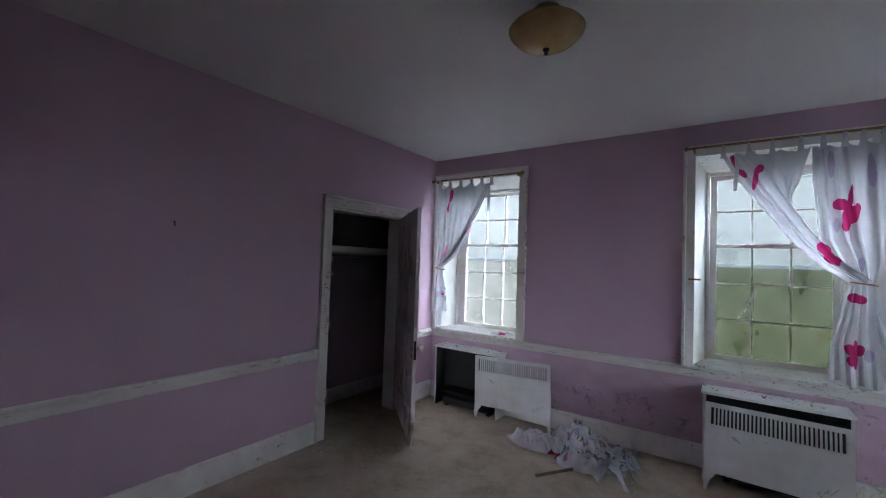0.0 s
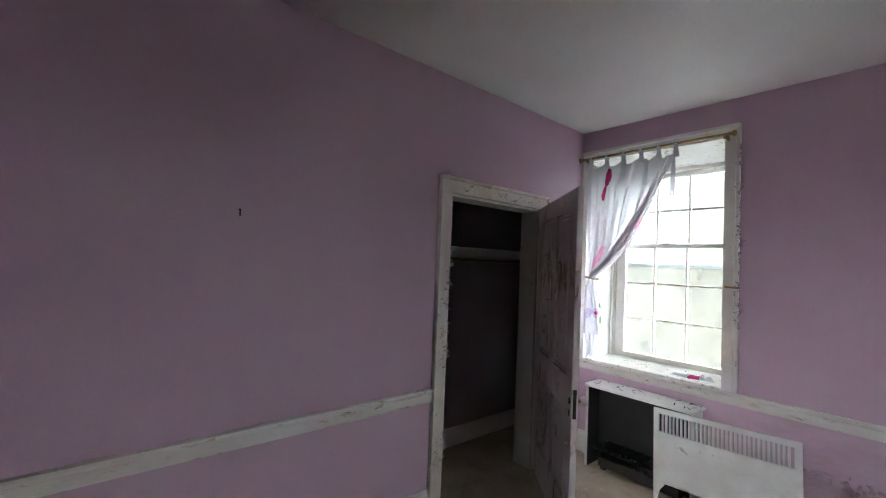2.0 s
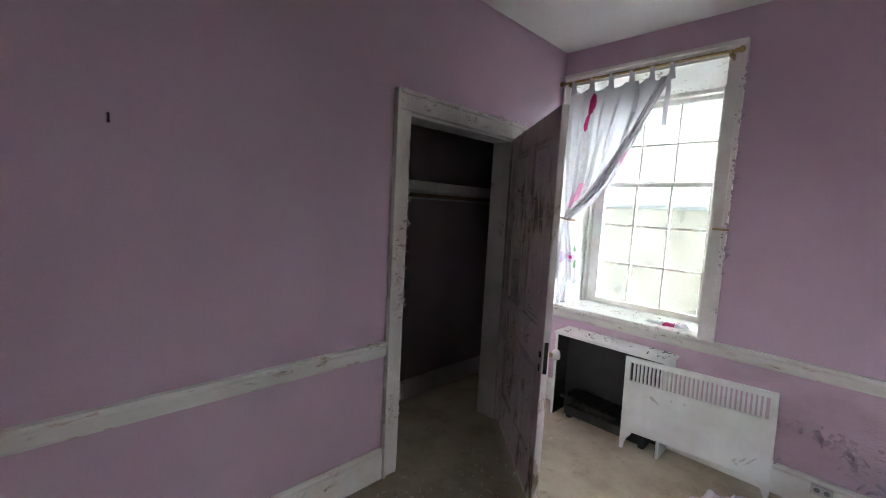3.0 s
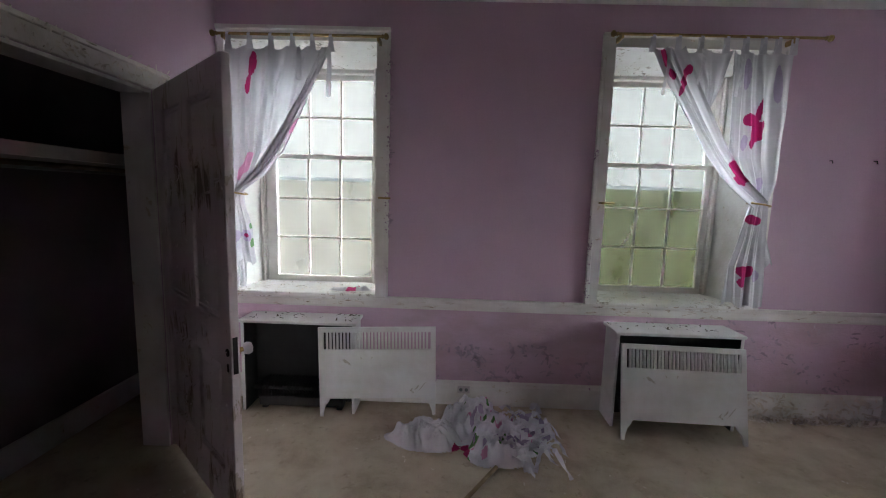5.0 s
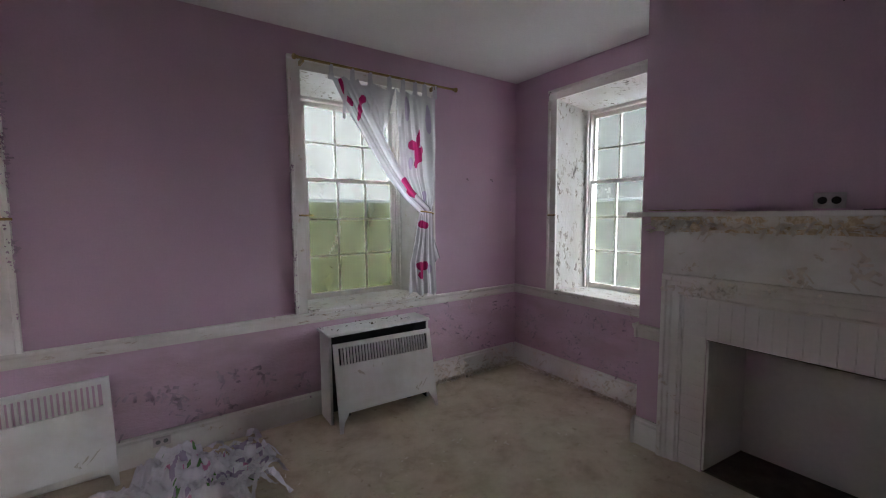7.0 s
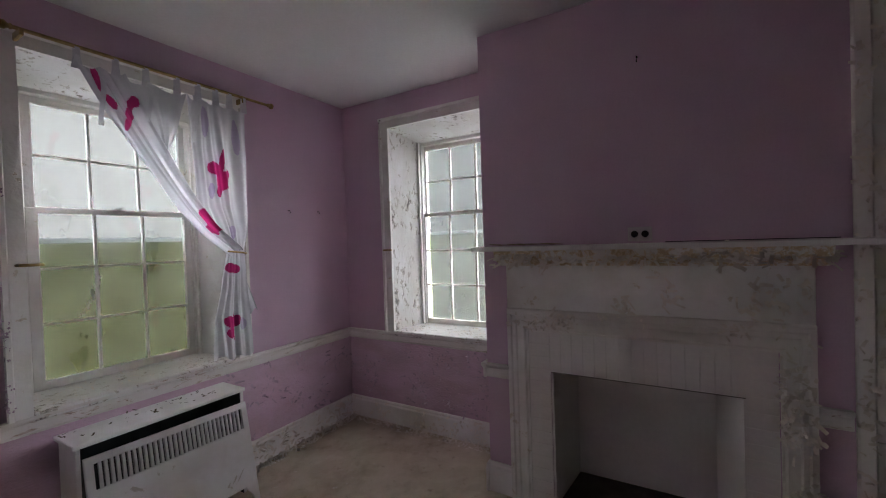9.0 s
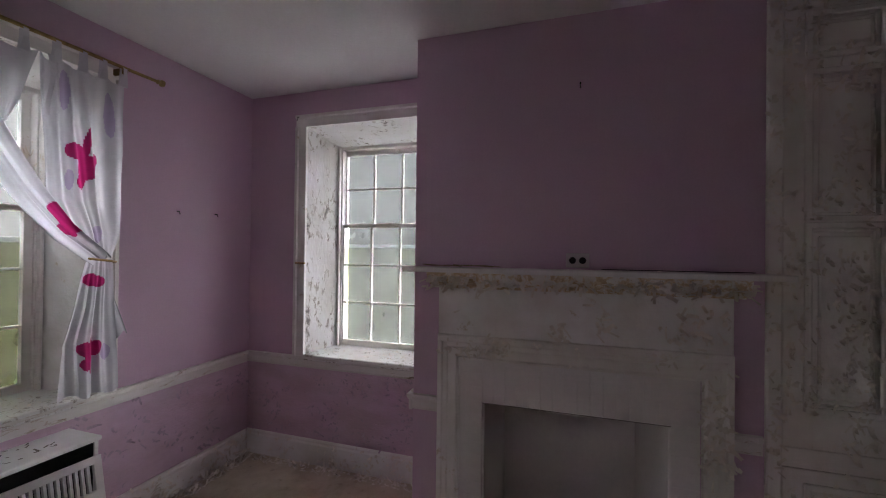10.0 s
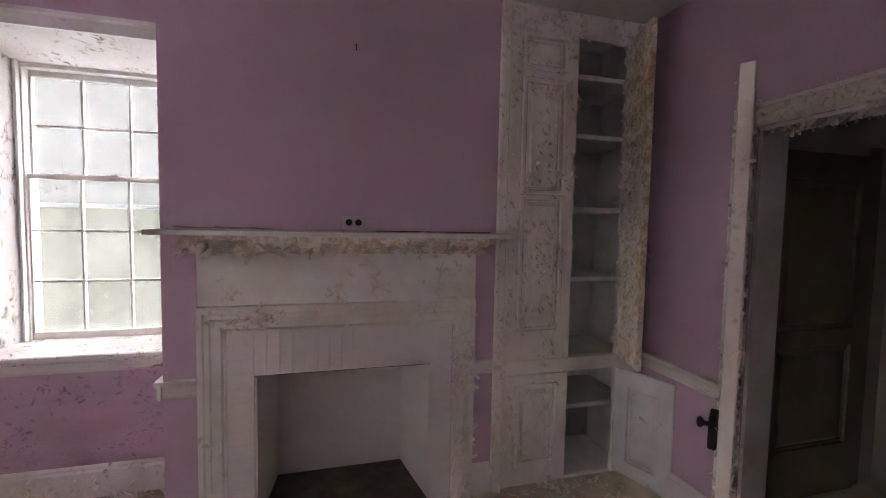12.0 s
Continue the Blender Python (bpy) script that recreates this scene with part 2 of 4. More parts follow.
def B(x0, x1, y0, y1, z0, z1, bev=0.0):
    return box(bmesh.new(), x0, x1, y0, y1, z0, z1, bev)


def plate(bm, xs, zs, holes, y0, y1, bev=0.0, turn=False):
    """One connected slab from y0 to y1 over the cells of xs by zs, open where a hole (x0, x1, z0, z1) lies. turn: along y instead of x."""
    xs = sorted({round(v, 5) for v in (*xs, *(h[k] for h in holes for k in (0, 1)))})
    zs = sorted({round(v, 5) for v in (*zs, *(h[k] for h in holes for k in (2, 3)))})
    full = {(i, j) for i in range(len(xs) - 1) for j in range(len(zs) - 1)
            if not any(h[0] < (xs[i] + xs[i + 1]) / 2 < h[1] and h[2] < (zs[j] + zs[j + 1]) / 2 < h[3] for h in holes)}
    got = {}

    def vert(i, j, y):
        if (i, j, y) not in got:
            got[i, j, y] = bm.verts.new((y, xs[i], zs[j]) if turn else (xs[i], y, zs[j]))
        return got[i, j, y]
    for i, j in full:
        for y in (y0, y1):
            bm.faces.new([vert(*p, y) for p in ((i, j), (i + 1, j), (i + 1, j + 1), (i, j + 1))])
        for (di, dj), p, q in (((-1, 0), (i, j), (i, j + 1)), ((1, 0), (i + 1, j), (i + 1, j + 1)), ((0, -1), (i, j), (i + 1, j)), ((0, 1), (i, j + 1), (i + 1, j + 1))):
            if (i + di, j + dj) not in full:
                bm.faces.new((vert(*p, y0), vert(*q, y0), vert(*q, y1), vert(*p, y1)))
    bmesh.ops.recalc_face_normals(bm, faces=bm.faces)
    if bev:
        es = [e for e in bm.edges if len(e.link_faces) == 2 and e.calc_face_angle(0) > 1.0]
        bmesh.ops.bevel(bm, geom=es, offset=bev, segments=1, affect="EDGES", profile=0.5)
    return bm


def prism(bm, pts, p0, p1, out, up=(0, 0, 1)):
    """A moulding: the outline pts (outward, up) carried from p0 to p1."""
    p0, p1, out, up = Vector(p0), Vector(p1), Vector(out), Vector(up)
    a = [bm.verts.new(p0 + out * d + up * h) for d, h in pts]
    c = [bm.verts.new(p1 + out * d + up * h) for d, h in pts]
    k = len(pts)
    for i in range(k):
        bm.faces.new((a[i], a[(i + 1) % k], c[(i + 1) % k], c[i]))
    bm.faces.new(a[::-1])
    bm.faces.new(c)
    return bm


def tube(bm, pts, r, seg=10):
    """A round bar along a line of points."""
    rings = []
    pts = [Vector(p) for p in pts]
    for i, p in enumerate(pts):
        d = (pts[min(i + 1, len(pts) - 1)] - pts[max(i - 1, 0)]).normalized()
        s = d.cross((0, 0, 1)) if abs(d.z) < 0.9 else d.cross((1, 0, 0))
        s.normalize()
        t = d.cross(s)
        rings.append([bm.verts.new(p + r * (math.cos(a) * s + math.sin(a) * t)) for a in (2 * math.pi * k / seg for k in range(seg))])
    for a, c in zip(rings, rings[1:]):
        for k in range(seg):
            bm.faces.new((a[k], a[(k + 1) % seg], c[(k + 1) % seg], c[k]))
    bm.faces.new(rings[0][::-1])
    bm.faces.new(rings[-1])
    return bm


def turned(bm, prof, at, axis="z", seg=24):
    """A turned piece: prof of (radius, along)."""
    rings = []
    for r, h in prof:
        ring = []
        for k in range(seg):
            a = 2 * math.pi * k / seg
            p = (r * math.cos(a), r * math.sin(a), h)
            p = p if axis == "z" else (h, p[0], p[1]) if axis == "x" else (p[0], h, p[1])
            ring.append(bm.verts.new(Vector(at) + Vector(p)))
        rings.append(ring)
    for a, c in zip(rings, rings[1:]):
        for k in range(seg):
            bm.faces.new((a[k], a[(k + 1) % seg], c[(k + 1) % seg], c[k]))
    bm.faces.new(rings[0][::-1])
    bm.faces.new(rings[-1])
    return bm


def flakes(bm, o, u, v, n, count, size=0.02, curl=0.5, clump=3.0, level=0.5, seed=1, upright=False):
    """Curled scraps of paint over the rectangle o + u + v, standing off along n, in clumps."""
    rng = random.Random(seed)
    o, u, v, n = Vector(o), Vector(u), Vector(v), Vector(n).normalized()
    uh, vh = u.normalized(), v.normalized()
    made = tries = 0
    while made < count and tries < count * 30:
        tries += 1
        p = o + u * rng.random() + v * rng.random()
        if noise.noise(p * clump + Vector((seed, 0, 0))) * 0.5 + 0.5 < level + rng.uniform(-0.08, 0.08):
            continue
        a = rng.gauss(math.pi / 2, 0.45) + math.pi * rng.randint(0, 1) if upright else rng.uniform(0, 2 * math.pi)
        d1, d2 = math.cos(a) * uh + math.sin(a) * vh, -math.sin(a) * uh + math.cos(a) * vh
        w, h = size * rng.uniform(0.18, 0.6), size * rng.uniform(0.5, 1.5)
        lift = rng.uniform(0.2, 1.0) * curl
        rows = []
        for k in range(4):
            s = k / 3
            c = p + d1 * h * s * (1 - 0.25 * lift * s) + n * (0.0015 + h * lift * s * s)
            ww = w * (1 - 0.35 * s * rng.random())
            rows.append([bm.verts.new(c - d2 * ww * rng.uniform(0.4, 0.6)), bm.verts.new(c + d2 * ww * rng.uniform(0.4, 0.6))])
        for r0, r1 in zip(rows, rows[1:]):
            bm.faces.new((r0[0], r0[1], r1[1], r1[0]))
        made += 1
    return bm


# ---- the shell of the room ----
WEST, EAST, NORTH, SOUTH, TOP = -2.59, 2.22, 4.09, -0.15, 2.802
BREAST, BR_N, BR_S = 1.745, 2.487, 0.82


def wall(name, axis, a0, a1, d0, d1, z0, z1, holes, material):
    """A wall from a0 to a1 along its axis, from d0 to d1 through it, with holes (a0, a1, z0, z1)."""
    bm = plate(bmesh.new(), (a0, a1), (z0, z1), holes, d0, d1, 0.0, axis == "y")
    return solid(name, bm, material, "", "", "structure")


WIN_Z0, WIN_Z1 = 0.80, 2.53
WINDOWS = [("window_1", -2.008, 0.05, 0.09), ("window_2", 0.606, 0.085, 0.09), ("window_3", 3.045, 0.09, 0.03)]
HALF = 0.517
tagged(wall("wall_north", "x", -3.4, EAST + 0.48, NORTH, NORTH + 0.46, 0, TOP, [(c - HALF, c + HALF, WIN_Z0, WIN_Z1) for _, c, _, _ in WINDOWS[:2]], LILAC), "lilac painted plaster wall, flaking below the chair rail", "wall")
tagged(wall("wall_east", "y", -0.31, NORTH, EAST, EAST + 0.46, 0, TOP, [(3.045 - HALF, 3.045 + HALF, WIN_Z0, WIN_Z1)], LILAC), "lilac painted plaster wall, flaking below the chair rail", "wall")
tagged(wall("wall_west", "y", -0.31, NORTH, WEST - 0.16, WEST, 0, TOP, [(2.523, 3.46, 0, 2.04)], LILAC), "plain lilac painted plaster wall", "wall")
tagged(wall("wall_south", "x", WEST, EAST, SOUTH - 0.16, SOUTH, 0, TOP, [(0.165, 1.03, 0, 2.025)], LILAC), "plain lilac painted plaster wall", "wall")
solid("floor", B(-3.4, EAST + 0.46, -2.4, NORTH + 0.46, -0.2, 0), CARPET, "worn beige carpet with stains and paint scraps", "floor", "structure")
solid("ceiling", B(-3.4, EAST + 0.46, -2.4, NORTH + 0.46, TOP, TOP + 0.15), CEIL, "off-white painted plaster ceiling", "ceiling", "structure")

solid("dado_north", B(WEST, EAST, NORTH - 0.003, NORTH, 0.0, 0.715), LILAC_WORN, "flaking lilac paint below the chair rail", "wall", "structure")
solid("dado_east", B(EAST - 0.003, EAST, BR_N, NORTH - 0.003, 0.0, 0.715), LILAC_WORN, "flaking lilac paint below the chair rail", "wall", "structure")

# chimney breast, with the firebox open through its front
FB_N, FB_S, FB_TOP = 2.09, 1.185, 0.79
breast = plate(bmesh.new(), (BR_S, BR_N), (0, TOP), [(FB_S, FB_N, -1, FB_TOP)], BREAST, EAST, 0.0, True)
solid("chimney_breast", breast, LILAC, "lilac painted chimney breast", "chimney breast", "structure")

# closet behind the west wall
CX0, CY0 = -3.25, 1.9
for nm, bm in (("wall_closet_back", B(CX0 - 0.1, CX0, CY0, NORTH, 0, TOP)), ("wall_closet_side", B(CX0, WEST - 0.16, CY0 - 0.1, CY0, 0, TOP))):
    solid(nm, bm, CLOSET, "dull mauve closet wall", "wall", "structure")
solid("closet_baseboard", B(CX0, CX0 + 0.018, CY0, NORTH, 0, 0.16, 0.004), TRIM, "white painted baseboard in the closet", "baseboard", "structure")
shelf = thing("closet_shelf", "white painted closet shelf on a wooden cleat", "shelf", (CX0, 3.0, 1.67))
part("board", B(0, 0.32, CY0 - 3.0, NORTH - 3.0, 0.02, 0.042, 0.003), SHELF, shelf)
part("front_lip", B(0.321, 0.338, CY0 - 3.0, NORTH - 3.0, -0.022, 0.043, 0.003), MANTEL, shelf)
part("cleat", B(0, 0.02, CY0 - 3.0, NORTH - 3.0, -0.07, 0.018, 0.003), SHELF, shelf)
part("hanging_rail", tube(bmesh.new(), [(0.26, CY0 - 3.0, -0.05), (0.26, NORTH - 3.0, -0.05)], 0.014), WOOD, shelf)

# hall behind the south wall
solid("wall_hall_back", B(-1.5, EAST, -1.75, -1.6, 0, TOP), HALLW, "dim brown hall wall", "wall", "structure")
solid("wall_hall_west", B(-1.6, -1.5, -1.75, SOUTH - 0.16, 0, TOP), HALLW, "dim brown hall wall", "wall", "structure")
solid("wall_hall_east", B(1.3, 1.4, -1.6, SOUTH - 0.16, 0, TOP), HALLW, "dim brown hall wall", "wall", "structure")


def prof_rail(h=0.085):
    return [(0, 0), (0.012, 0), (0.016, 0.012), (0.016, h - 0.03), (0.024, h - 0.022), (0.030, h - 0.012), (0.030, h), (0, h)]


BASE = [(0, 0), (0.02, 0), (0.02, 0.145), (0.014, 0.158), (0.014, 0.17), (0.008, 0.182), (0, 0.182)]
RZ = 0.712


def run(name, p0, p1, out, profile, z, label, category):
    bm = prism(bmesh.new(), profile, (*p0, z), (*p1, z), (*out, 0))
    return solid(name, bm, RAILM if name == "chair_rail" else TRIM, label, category, "structure")


CHAIR = ("chipped white chair rail moulding", "chair rail")
SKIRT = ("white baseboard with flaking paint", "baseboard")
for p0, p1, out in (((WEST, SOUTH), (WEST, 2.418), (1, 0)), ((WEST, 3.565), (WEST, NORTH), (1, 0)), ((WEST + 0.03, NORTH), (EAST - 0.03, NORTH), (0, -1)),
                    ((EAST, NORTH), (EAST, BR_N), (-1, 0)), ((BREAST, BR_N), (BREAST, 2.34), (-1, 0)), ((BREAST, 0.94), (BREAST, 0.83), (-1, 0)),
                    ((EAST - 0.03, BR_N), (BREAST - 0.03, BR_N), (0, 1)), ((BREAST - 0.03, SOUTH), (1.132, SOUTH), (0, 1)), ((0.063, SOUTH), (WEST + 0.03, SOUTH), (0, 1))):
    run("chair_rail", p0, p1, out, prof_rail(), RZ, *CHAIR)
    run("baseboard", p0, p1, out, BASE, 0, *SKIRT)


# ---- windows ----
def window(name, m, lw, rw, reveal, dx):
    """A deep-set sash window, six panes over nine, storm window behind. Local x runs along the wall, y outward."""
    w = thing(name, "deep-set white sash window with fogged storm glass", "window", kind="structure")
    H, z0, z1, back = HALF, WIN_Z0, WIN_Z1, 0.345
    bh = 0.452
    for sx, cw, nm in ((-1, lw, "casing_side"), (1, rw, "casing_side")):
        bm = bmesh.new()
        pts = [(0.0, 0.0), (0.022, 0.0), (0.022, cw * 0.7), (0.034, cw * 0.78), (0.034, cw), (0, cw)]
        prism(bm, pts, (sx * H, 0, z0 - 0.004), (sx * H, 0, z1), (0, -1, 0), (sx, 0, 0))
        part(nm, bm, TRIM, w)
    bm = prism(bmesh.new(), [(0, 0), (0.022, 0), (0.022, 0.06), (0.036, 0.068), (0.036, 0.088), (0, 0.088)], (-H - lw, 0, z1), (H + rw, 0, z1), (0, -1, 0))
    part("casing_head", bm, TRIM, w)
    for sx in (-1, 1):
        bm = bmesh.new()
        q = [bm.verts.new(p) for p in ((sx * H, 0, z0), (sx * bh, back, z0), (sx * bh, back, z1), (sx * H, 0, z1))]
        q2 = [bm.verts.new(p) for p in ((sx * H, 0.44, z0), (sx * H, 0.44, z1))]
        bm.faces.new(q)
        bm.faces.new((q[1], q2[0], q2[1], q[2]))
        bm.faces.new((q[0], q[1], q2[0]))
        bm.faces.new((q[3], q2[1], q[2]))
        bm.faces.new((q[0], q2[0], q2[1], q[3]))
        part("reveal_panel", bm, reveal, w, "white reveal panel with flaking paint")
        part("reveal_trim", B(*sorted((sx * (bh - 0.0), sx * (bh - 0.018))), back - 0.03, back, z0 + 0.012, z1 - 0.068, 0.003), TRIM, w)
    bm = bmesh.new()
    q = [bm.verts.new(p) for p in ((-H, 0, z1), (H, 0, z1), (bh, back, z1 - 0.075), (-bh, back, z1 - 0.075), (-H, 0.44, z1), (H, 0.44, z1))]
    for f in ((0, 1, 2, 3), (3, 2, 5, 4), (0, 4, 5, 1), (0, 3, 4), (1, 5, 2)):
        bm.faces.new([q[i] for i in f])
    part("reveal_head", bm, REVEAL, w, "white reveal head with flaking paint")
    part("window_sill", B(-H, H, -0.028, back + 0.09, z0 - 0.03, z0 + 0.012, 0.006), REVEAL, w, "broad white sill strewn with paint scraps")
    # frame and sashes
    fy = back
    part("window_frame", B(-bh - 0.012, -bh + 0.028, fy, fy + 0.1, z0 + 0.012, z1 - 0.046, 0.003), TRIM, w)
    part("frame_side", B(bh - 0.028, bh + 0.012, fy, fy + 0.1, z0 + 0.012, z1 - 0.046, 0.003), TRIM, w)
    part("frame_head", B(-bh + 0.028, bh - 0.028, fy - 0.004, fy + 0.12, z1 - 0.10, z1 - 0.045, 0.003), TRIM, w)
    s = bh - 0.03
    xs = [dx - 0.377, dx - 0.126, dx + 0.126, dx + 0.377]

    def sash(label, y, zb, zt, rail_b, rail_t, rows):
        f = part("sash", plate(bmesh.new(), (-s, s), (zb, zt), [(xs[0], xs[3], zb + rail_b, zt - rail_t)], y, y + 0.034, 0.002), TRIM, w, label)
        zs = [zb + rail_b + (zt - rail_t - zb - rail_b) * k / rows for k in range(rows + 1)]
        cells = [(a + (0.0065 if i_ else 0), b_ - (0.0065 if i_ < 2 else 0), c + (0.0065 if k else 0), d - (0.0065 if k < rows - 1 else 0))
                 for i_, (a, b_) in enumerate(zip(xs, xs[1:])) for k, (c, d) in enumerate(zip(zs, zs[1:]))]
        part("glazing_bars", plate(bmesh.new(), (xs[0], xs[3]), (zs[0], zs[-1]), cells, y + 0.005, y + 0.029), TRIM, f)
        for a, b_ in zip(xs, xs[1:]):
            for c, d in zip(zs, zs[1:]):
                p = part("pane", B(a, b_, y + 0.018, y + 0.020, c, d), PANE, f)
                p.visible_shadow = False
        return f
    sash("white lower sash of nine panes", fy + 0.012, z0 + 0.014, 1.815, 0.045, 0.028, 3)
    sash("white upper sash of six panes", fy + 0.05, 1.792, z1 - 0.10, 0.03, 0.036, 2)
    lock_ = part("sash_lock", B(-0.022, 0.022, fy + 0.016, fy + 0.04, 1.816, 1.824, 0.002), IRON, w, "dark sash lock")
    part("lever", B(-0.004, 0.03, fy + 0.022, fy + 0.03, 1.8245, 1.832, 0.001), IRON, lock_)
    storm = part("storm_frame", B(-bh + 0.028, bh - 0.028, fy + 0.098, fy + 0.108, 1.62, 1.65, 0.002), ALU, w, "grey storm window rail")
    for c, d, g in ((z0 + 0.014, 1.62, {"window_1": STORM_WL, "window_2": STORM_LOW, "window_3": STORM_EL}[name]), (1.65, z1 - 0.1, {"window_1": STORM_W, "window_2": STORM, "window_3": STORM_E}[name])):
        p = part("storm_pane", B(-bh + 0.028, bh - 0.028, fy + 0.104, fy + 0.107, c, d), g, storm, "fogged storm pane, tinted dark to dim the view")
        # daylight skips the dark tint, except at window 2's lower pane, kept dim
        p.visible_shadow = g is STORM_LOW
    return w, m


win_objs = []
for (nm, c, lw, rw) in WINDOWS:
    w, _ = window(nm, None, lw, rw, REVEAL if nm == "window_3" else REVEAL_OK, {"window_1": 0.036, "window_2": 0.006, "window_3": -0.034}[nm])
    w.matrix_basis = pose(c, NORTH, 0) if nm != "window_3" else pose(EAST, c, 0, 0, 0, -90)
    win_objs.append(w)


# ---- outside ----
solid("ground", B(-400, 400, NORTH + 0.6, 400, -1.3, -1.2), GRASS, "rough green meadow", "ground", "structure")
solid("ground", B(EAST + 0.6, 400, -400, NORTH + 0.6, -1.3, -1.2), GRASS, "rough green meadow", "ground", "structure")
# added reflector: pale ground that throws daylight up to the ceiling
solid("gravel_yard", B(-30, -1.3, NORTH + 0.6, 30, -1.21, -1.19), PALE_GROUND, "pale ground added outside the corner window to bounce daylight up", "yard", "structure")
bm = bmesh.new()
rng = random.Random(5)
for ang in range(-60, 131, 1):
    a = radians(ang)
    r = 42 + 6 * noise.noise((ang * 0.07, 3, 0))
    x, y = r * math.sin(radians(ang)), r * math.cos(radians(ang))
    h = 4.2 + 2.2 * noise.noise((ang * 0.11, 0, 0)) + 1.2 * noise.noise((ang * 0.5, 0, 0))
    m = pose(x, y, -1.2 + h * 0.5, 0, 0, -ang) @ Matrix.Diagonal((1.3 + rng.random(), 1.0, h * 0.5, 1))
    res = bmesh.ops.create_icosphere(bm, subdivisions=2, radius=1, matrix=m)
    for v_ in res["verts"]:
        v_.co += Vector((noise.noise(v_.co * 0.8), noise.noise(v_.co * 0.8 + Vector((9, 0, 0))), noise.noise(v_.co * 0.9 + Vector((0, 9, 0))))) * 0.9
tagged(solid("far_hedgerow", bm, TREES, "hazy green hedgerow beyond the meadow", "hedgerow"), kind="stuff")


# ---- doors ----
def panel_door(name, label, width, height, thick, panels, material, stile=0.1):
    """A framed door: local x from the hinge, y through it, z up. panels: rows of (z0, z1, count)."""
    d = thing(name, label, "door")
    holes = []
    gap = stile * 0.9
    for z0, z1, k in panels:
        cell = (width - 2 * stile - gap * (k - 1)) / k
        holes += [(stile + i * (cell + gap), stile + i * (cell + gap) + cell, z0, z1) for i in range(k)]
    bm = plate(bmesh.new(), (0, width), (0, height), holes, 0, thick, 0.003)
    part("door_frame", bm, material, d)
    for x0, x1, z0, z1 in holes:
        bm = bmesh.new()
        edge = [(x0, z0), (x1, z0), (x1, z1), (x0, z1)]
        m0, m1 = min(0.022, (x1 - x0) * 0.12), min(0.045, (x1 - x0) * 0.25)
        rings = []
        for y, o in ((thick * 0.42, 0), (thick * 0.16, m0), (thick * 0.34, m0 + 0.004), (thick * 0.12, m1)):
            rings.append([bm.verts.new((x + (o if x == x0 else -o), y, z + (o if z == z0 else -o))) for x, z in edge])
        back = [bm.verts.new((x, thick * 0.7, z)) for x, z in edge]
        for a, q in zip(rings, rings[1:]):
            for i in range(4):
                bm.faces.new((a[i], a[(i + 1) % 4], q[(i + 1) % 4], q[i]))
        bm.faces.new(rings[-1])
        for i in range(4):
            bm.faces.new((rings[0][i], back[i], back[(i + 1) % 4], rings[0][(i + 1) % 4]))
        bm.faces.new(back[::-1])
        part("panel", bm, material, d)
    return d


def casing(name, axis, a0, a1, z1, face, out, w, label, depth):
    """Door casing and jamb lining round an opening."""
    c = thing(name, label, "door frame", kind="structure")

    def bx(p, q, o0, o1, r, s, bev=0.004):
        o0, o1 = sorted((face + out * o0, face + out * o1))
        return B(*((p, q, o0, o1) if axis == "x" else (o0, o1, p, q)), r, s, bev)
    for p, q, e0, e1 in ((a0 - w, a0, a0 - w, a0 - w + 0.022), (a1, a1 + w, a1 + w - 0.022, a1 + w)):
        part("casing_side", bx(p, q, 0, 0.02, 0, z1), PEEL, c)
        part("backband", bx(e0, e1, 0.021, 0.036, 0, z1 + w), PEEL, c)
    part("casing_head", bx(a0 - w, a1 + w, 0, 0.0205, z1, z1 + w), PEEL, c)
    part("backband_head", bx(a0 - w + 0.022, a1 + w - 0.022, 0.021, 0.036, z1 + w - 0.024, z1 + w), PEEL, c)
    for p, q in ((a0, a0 + 0.018), (a1 - 0.018, a1)):
        part("jamb", bx(p, q, -depth, -0.001, 0, z1 - 0.018, 0.002), TRIM, c)
    part("jamb_head", bx(a0, a1, -depth, -0.001, z1 - 0.018, z1, 0.002), TRIM, c)
    return c


cc = casing("door_1", "y", 2.523, 3.46, 2.04, WEST, 1, 0.105, "white closet door casing with flaking paint", 0.16)
bm = bmesh.new()
flakes(bm, (WEST + 0.036, 2.42, 2.03), (0, 1.13, 0), (0, 0, 0.12), (1, 0, -0.3), 160, 0.022, 0.8, 5, 0.42, 3)
flakes(bm, (WEST + 0.036, 2.42, 0.0), (0, 0.10, 0), (0, 0, 2.0), (1, 0, 0), 150, 0.02, 0.7, 5, 0.45, 4)
tagged(part("peeling_paint", bm, FLAKE, cc), kind="stuff")

closet_door = panel_door("closet_door", "open four-panel closet door with peeling grey paint", 0.95, 2.005, 0.036, [(0.22, 0.72, 2), (0.92, 1.88, 2)], DOORM, 0.12)
bm = bmesh.new()
flakes(bm, (0, 0, 0.05), (0.945, 0, 0), (0, 0, 1.9), (0, -1, 0), 420, 0.022, 0.6, 4, 0.52, 7)
tagged(part("peeling_paint", bm, DOORM, closet_door), kind="stuff")
part("knob_rose", turned(bmesh.new(), [(0.026, 0.037), (0.026, 0.041), (0.012, 0.044), (0.010, 0.06)], (0.918, 0, 0.80), "y", 16), BRASS, closet_door)
part("knob", turned(bmesh.new(), [(0.010, 0.06), (0.022, 0.066), (0.028, 0.08), (0.024, 0.094), (0.010, 0.1)], (0.918, 0, 0.80), "y", 16), PLASTIC, closet_door, "white porcelain knob")
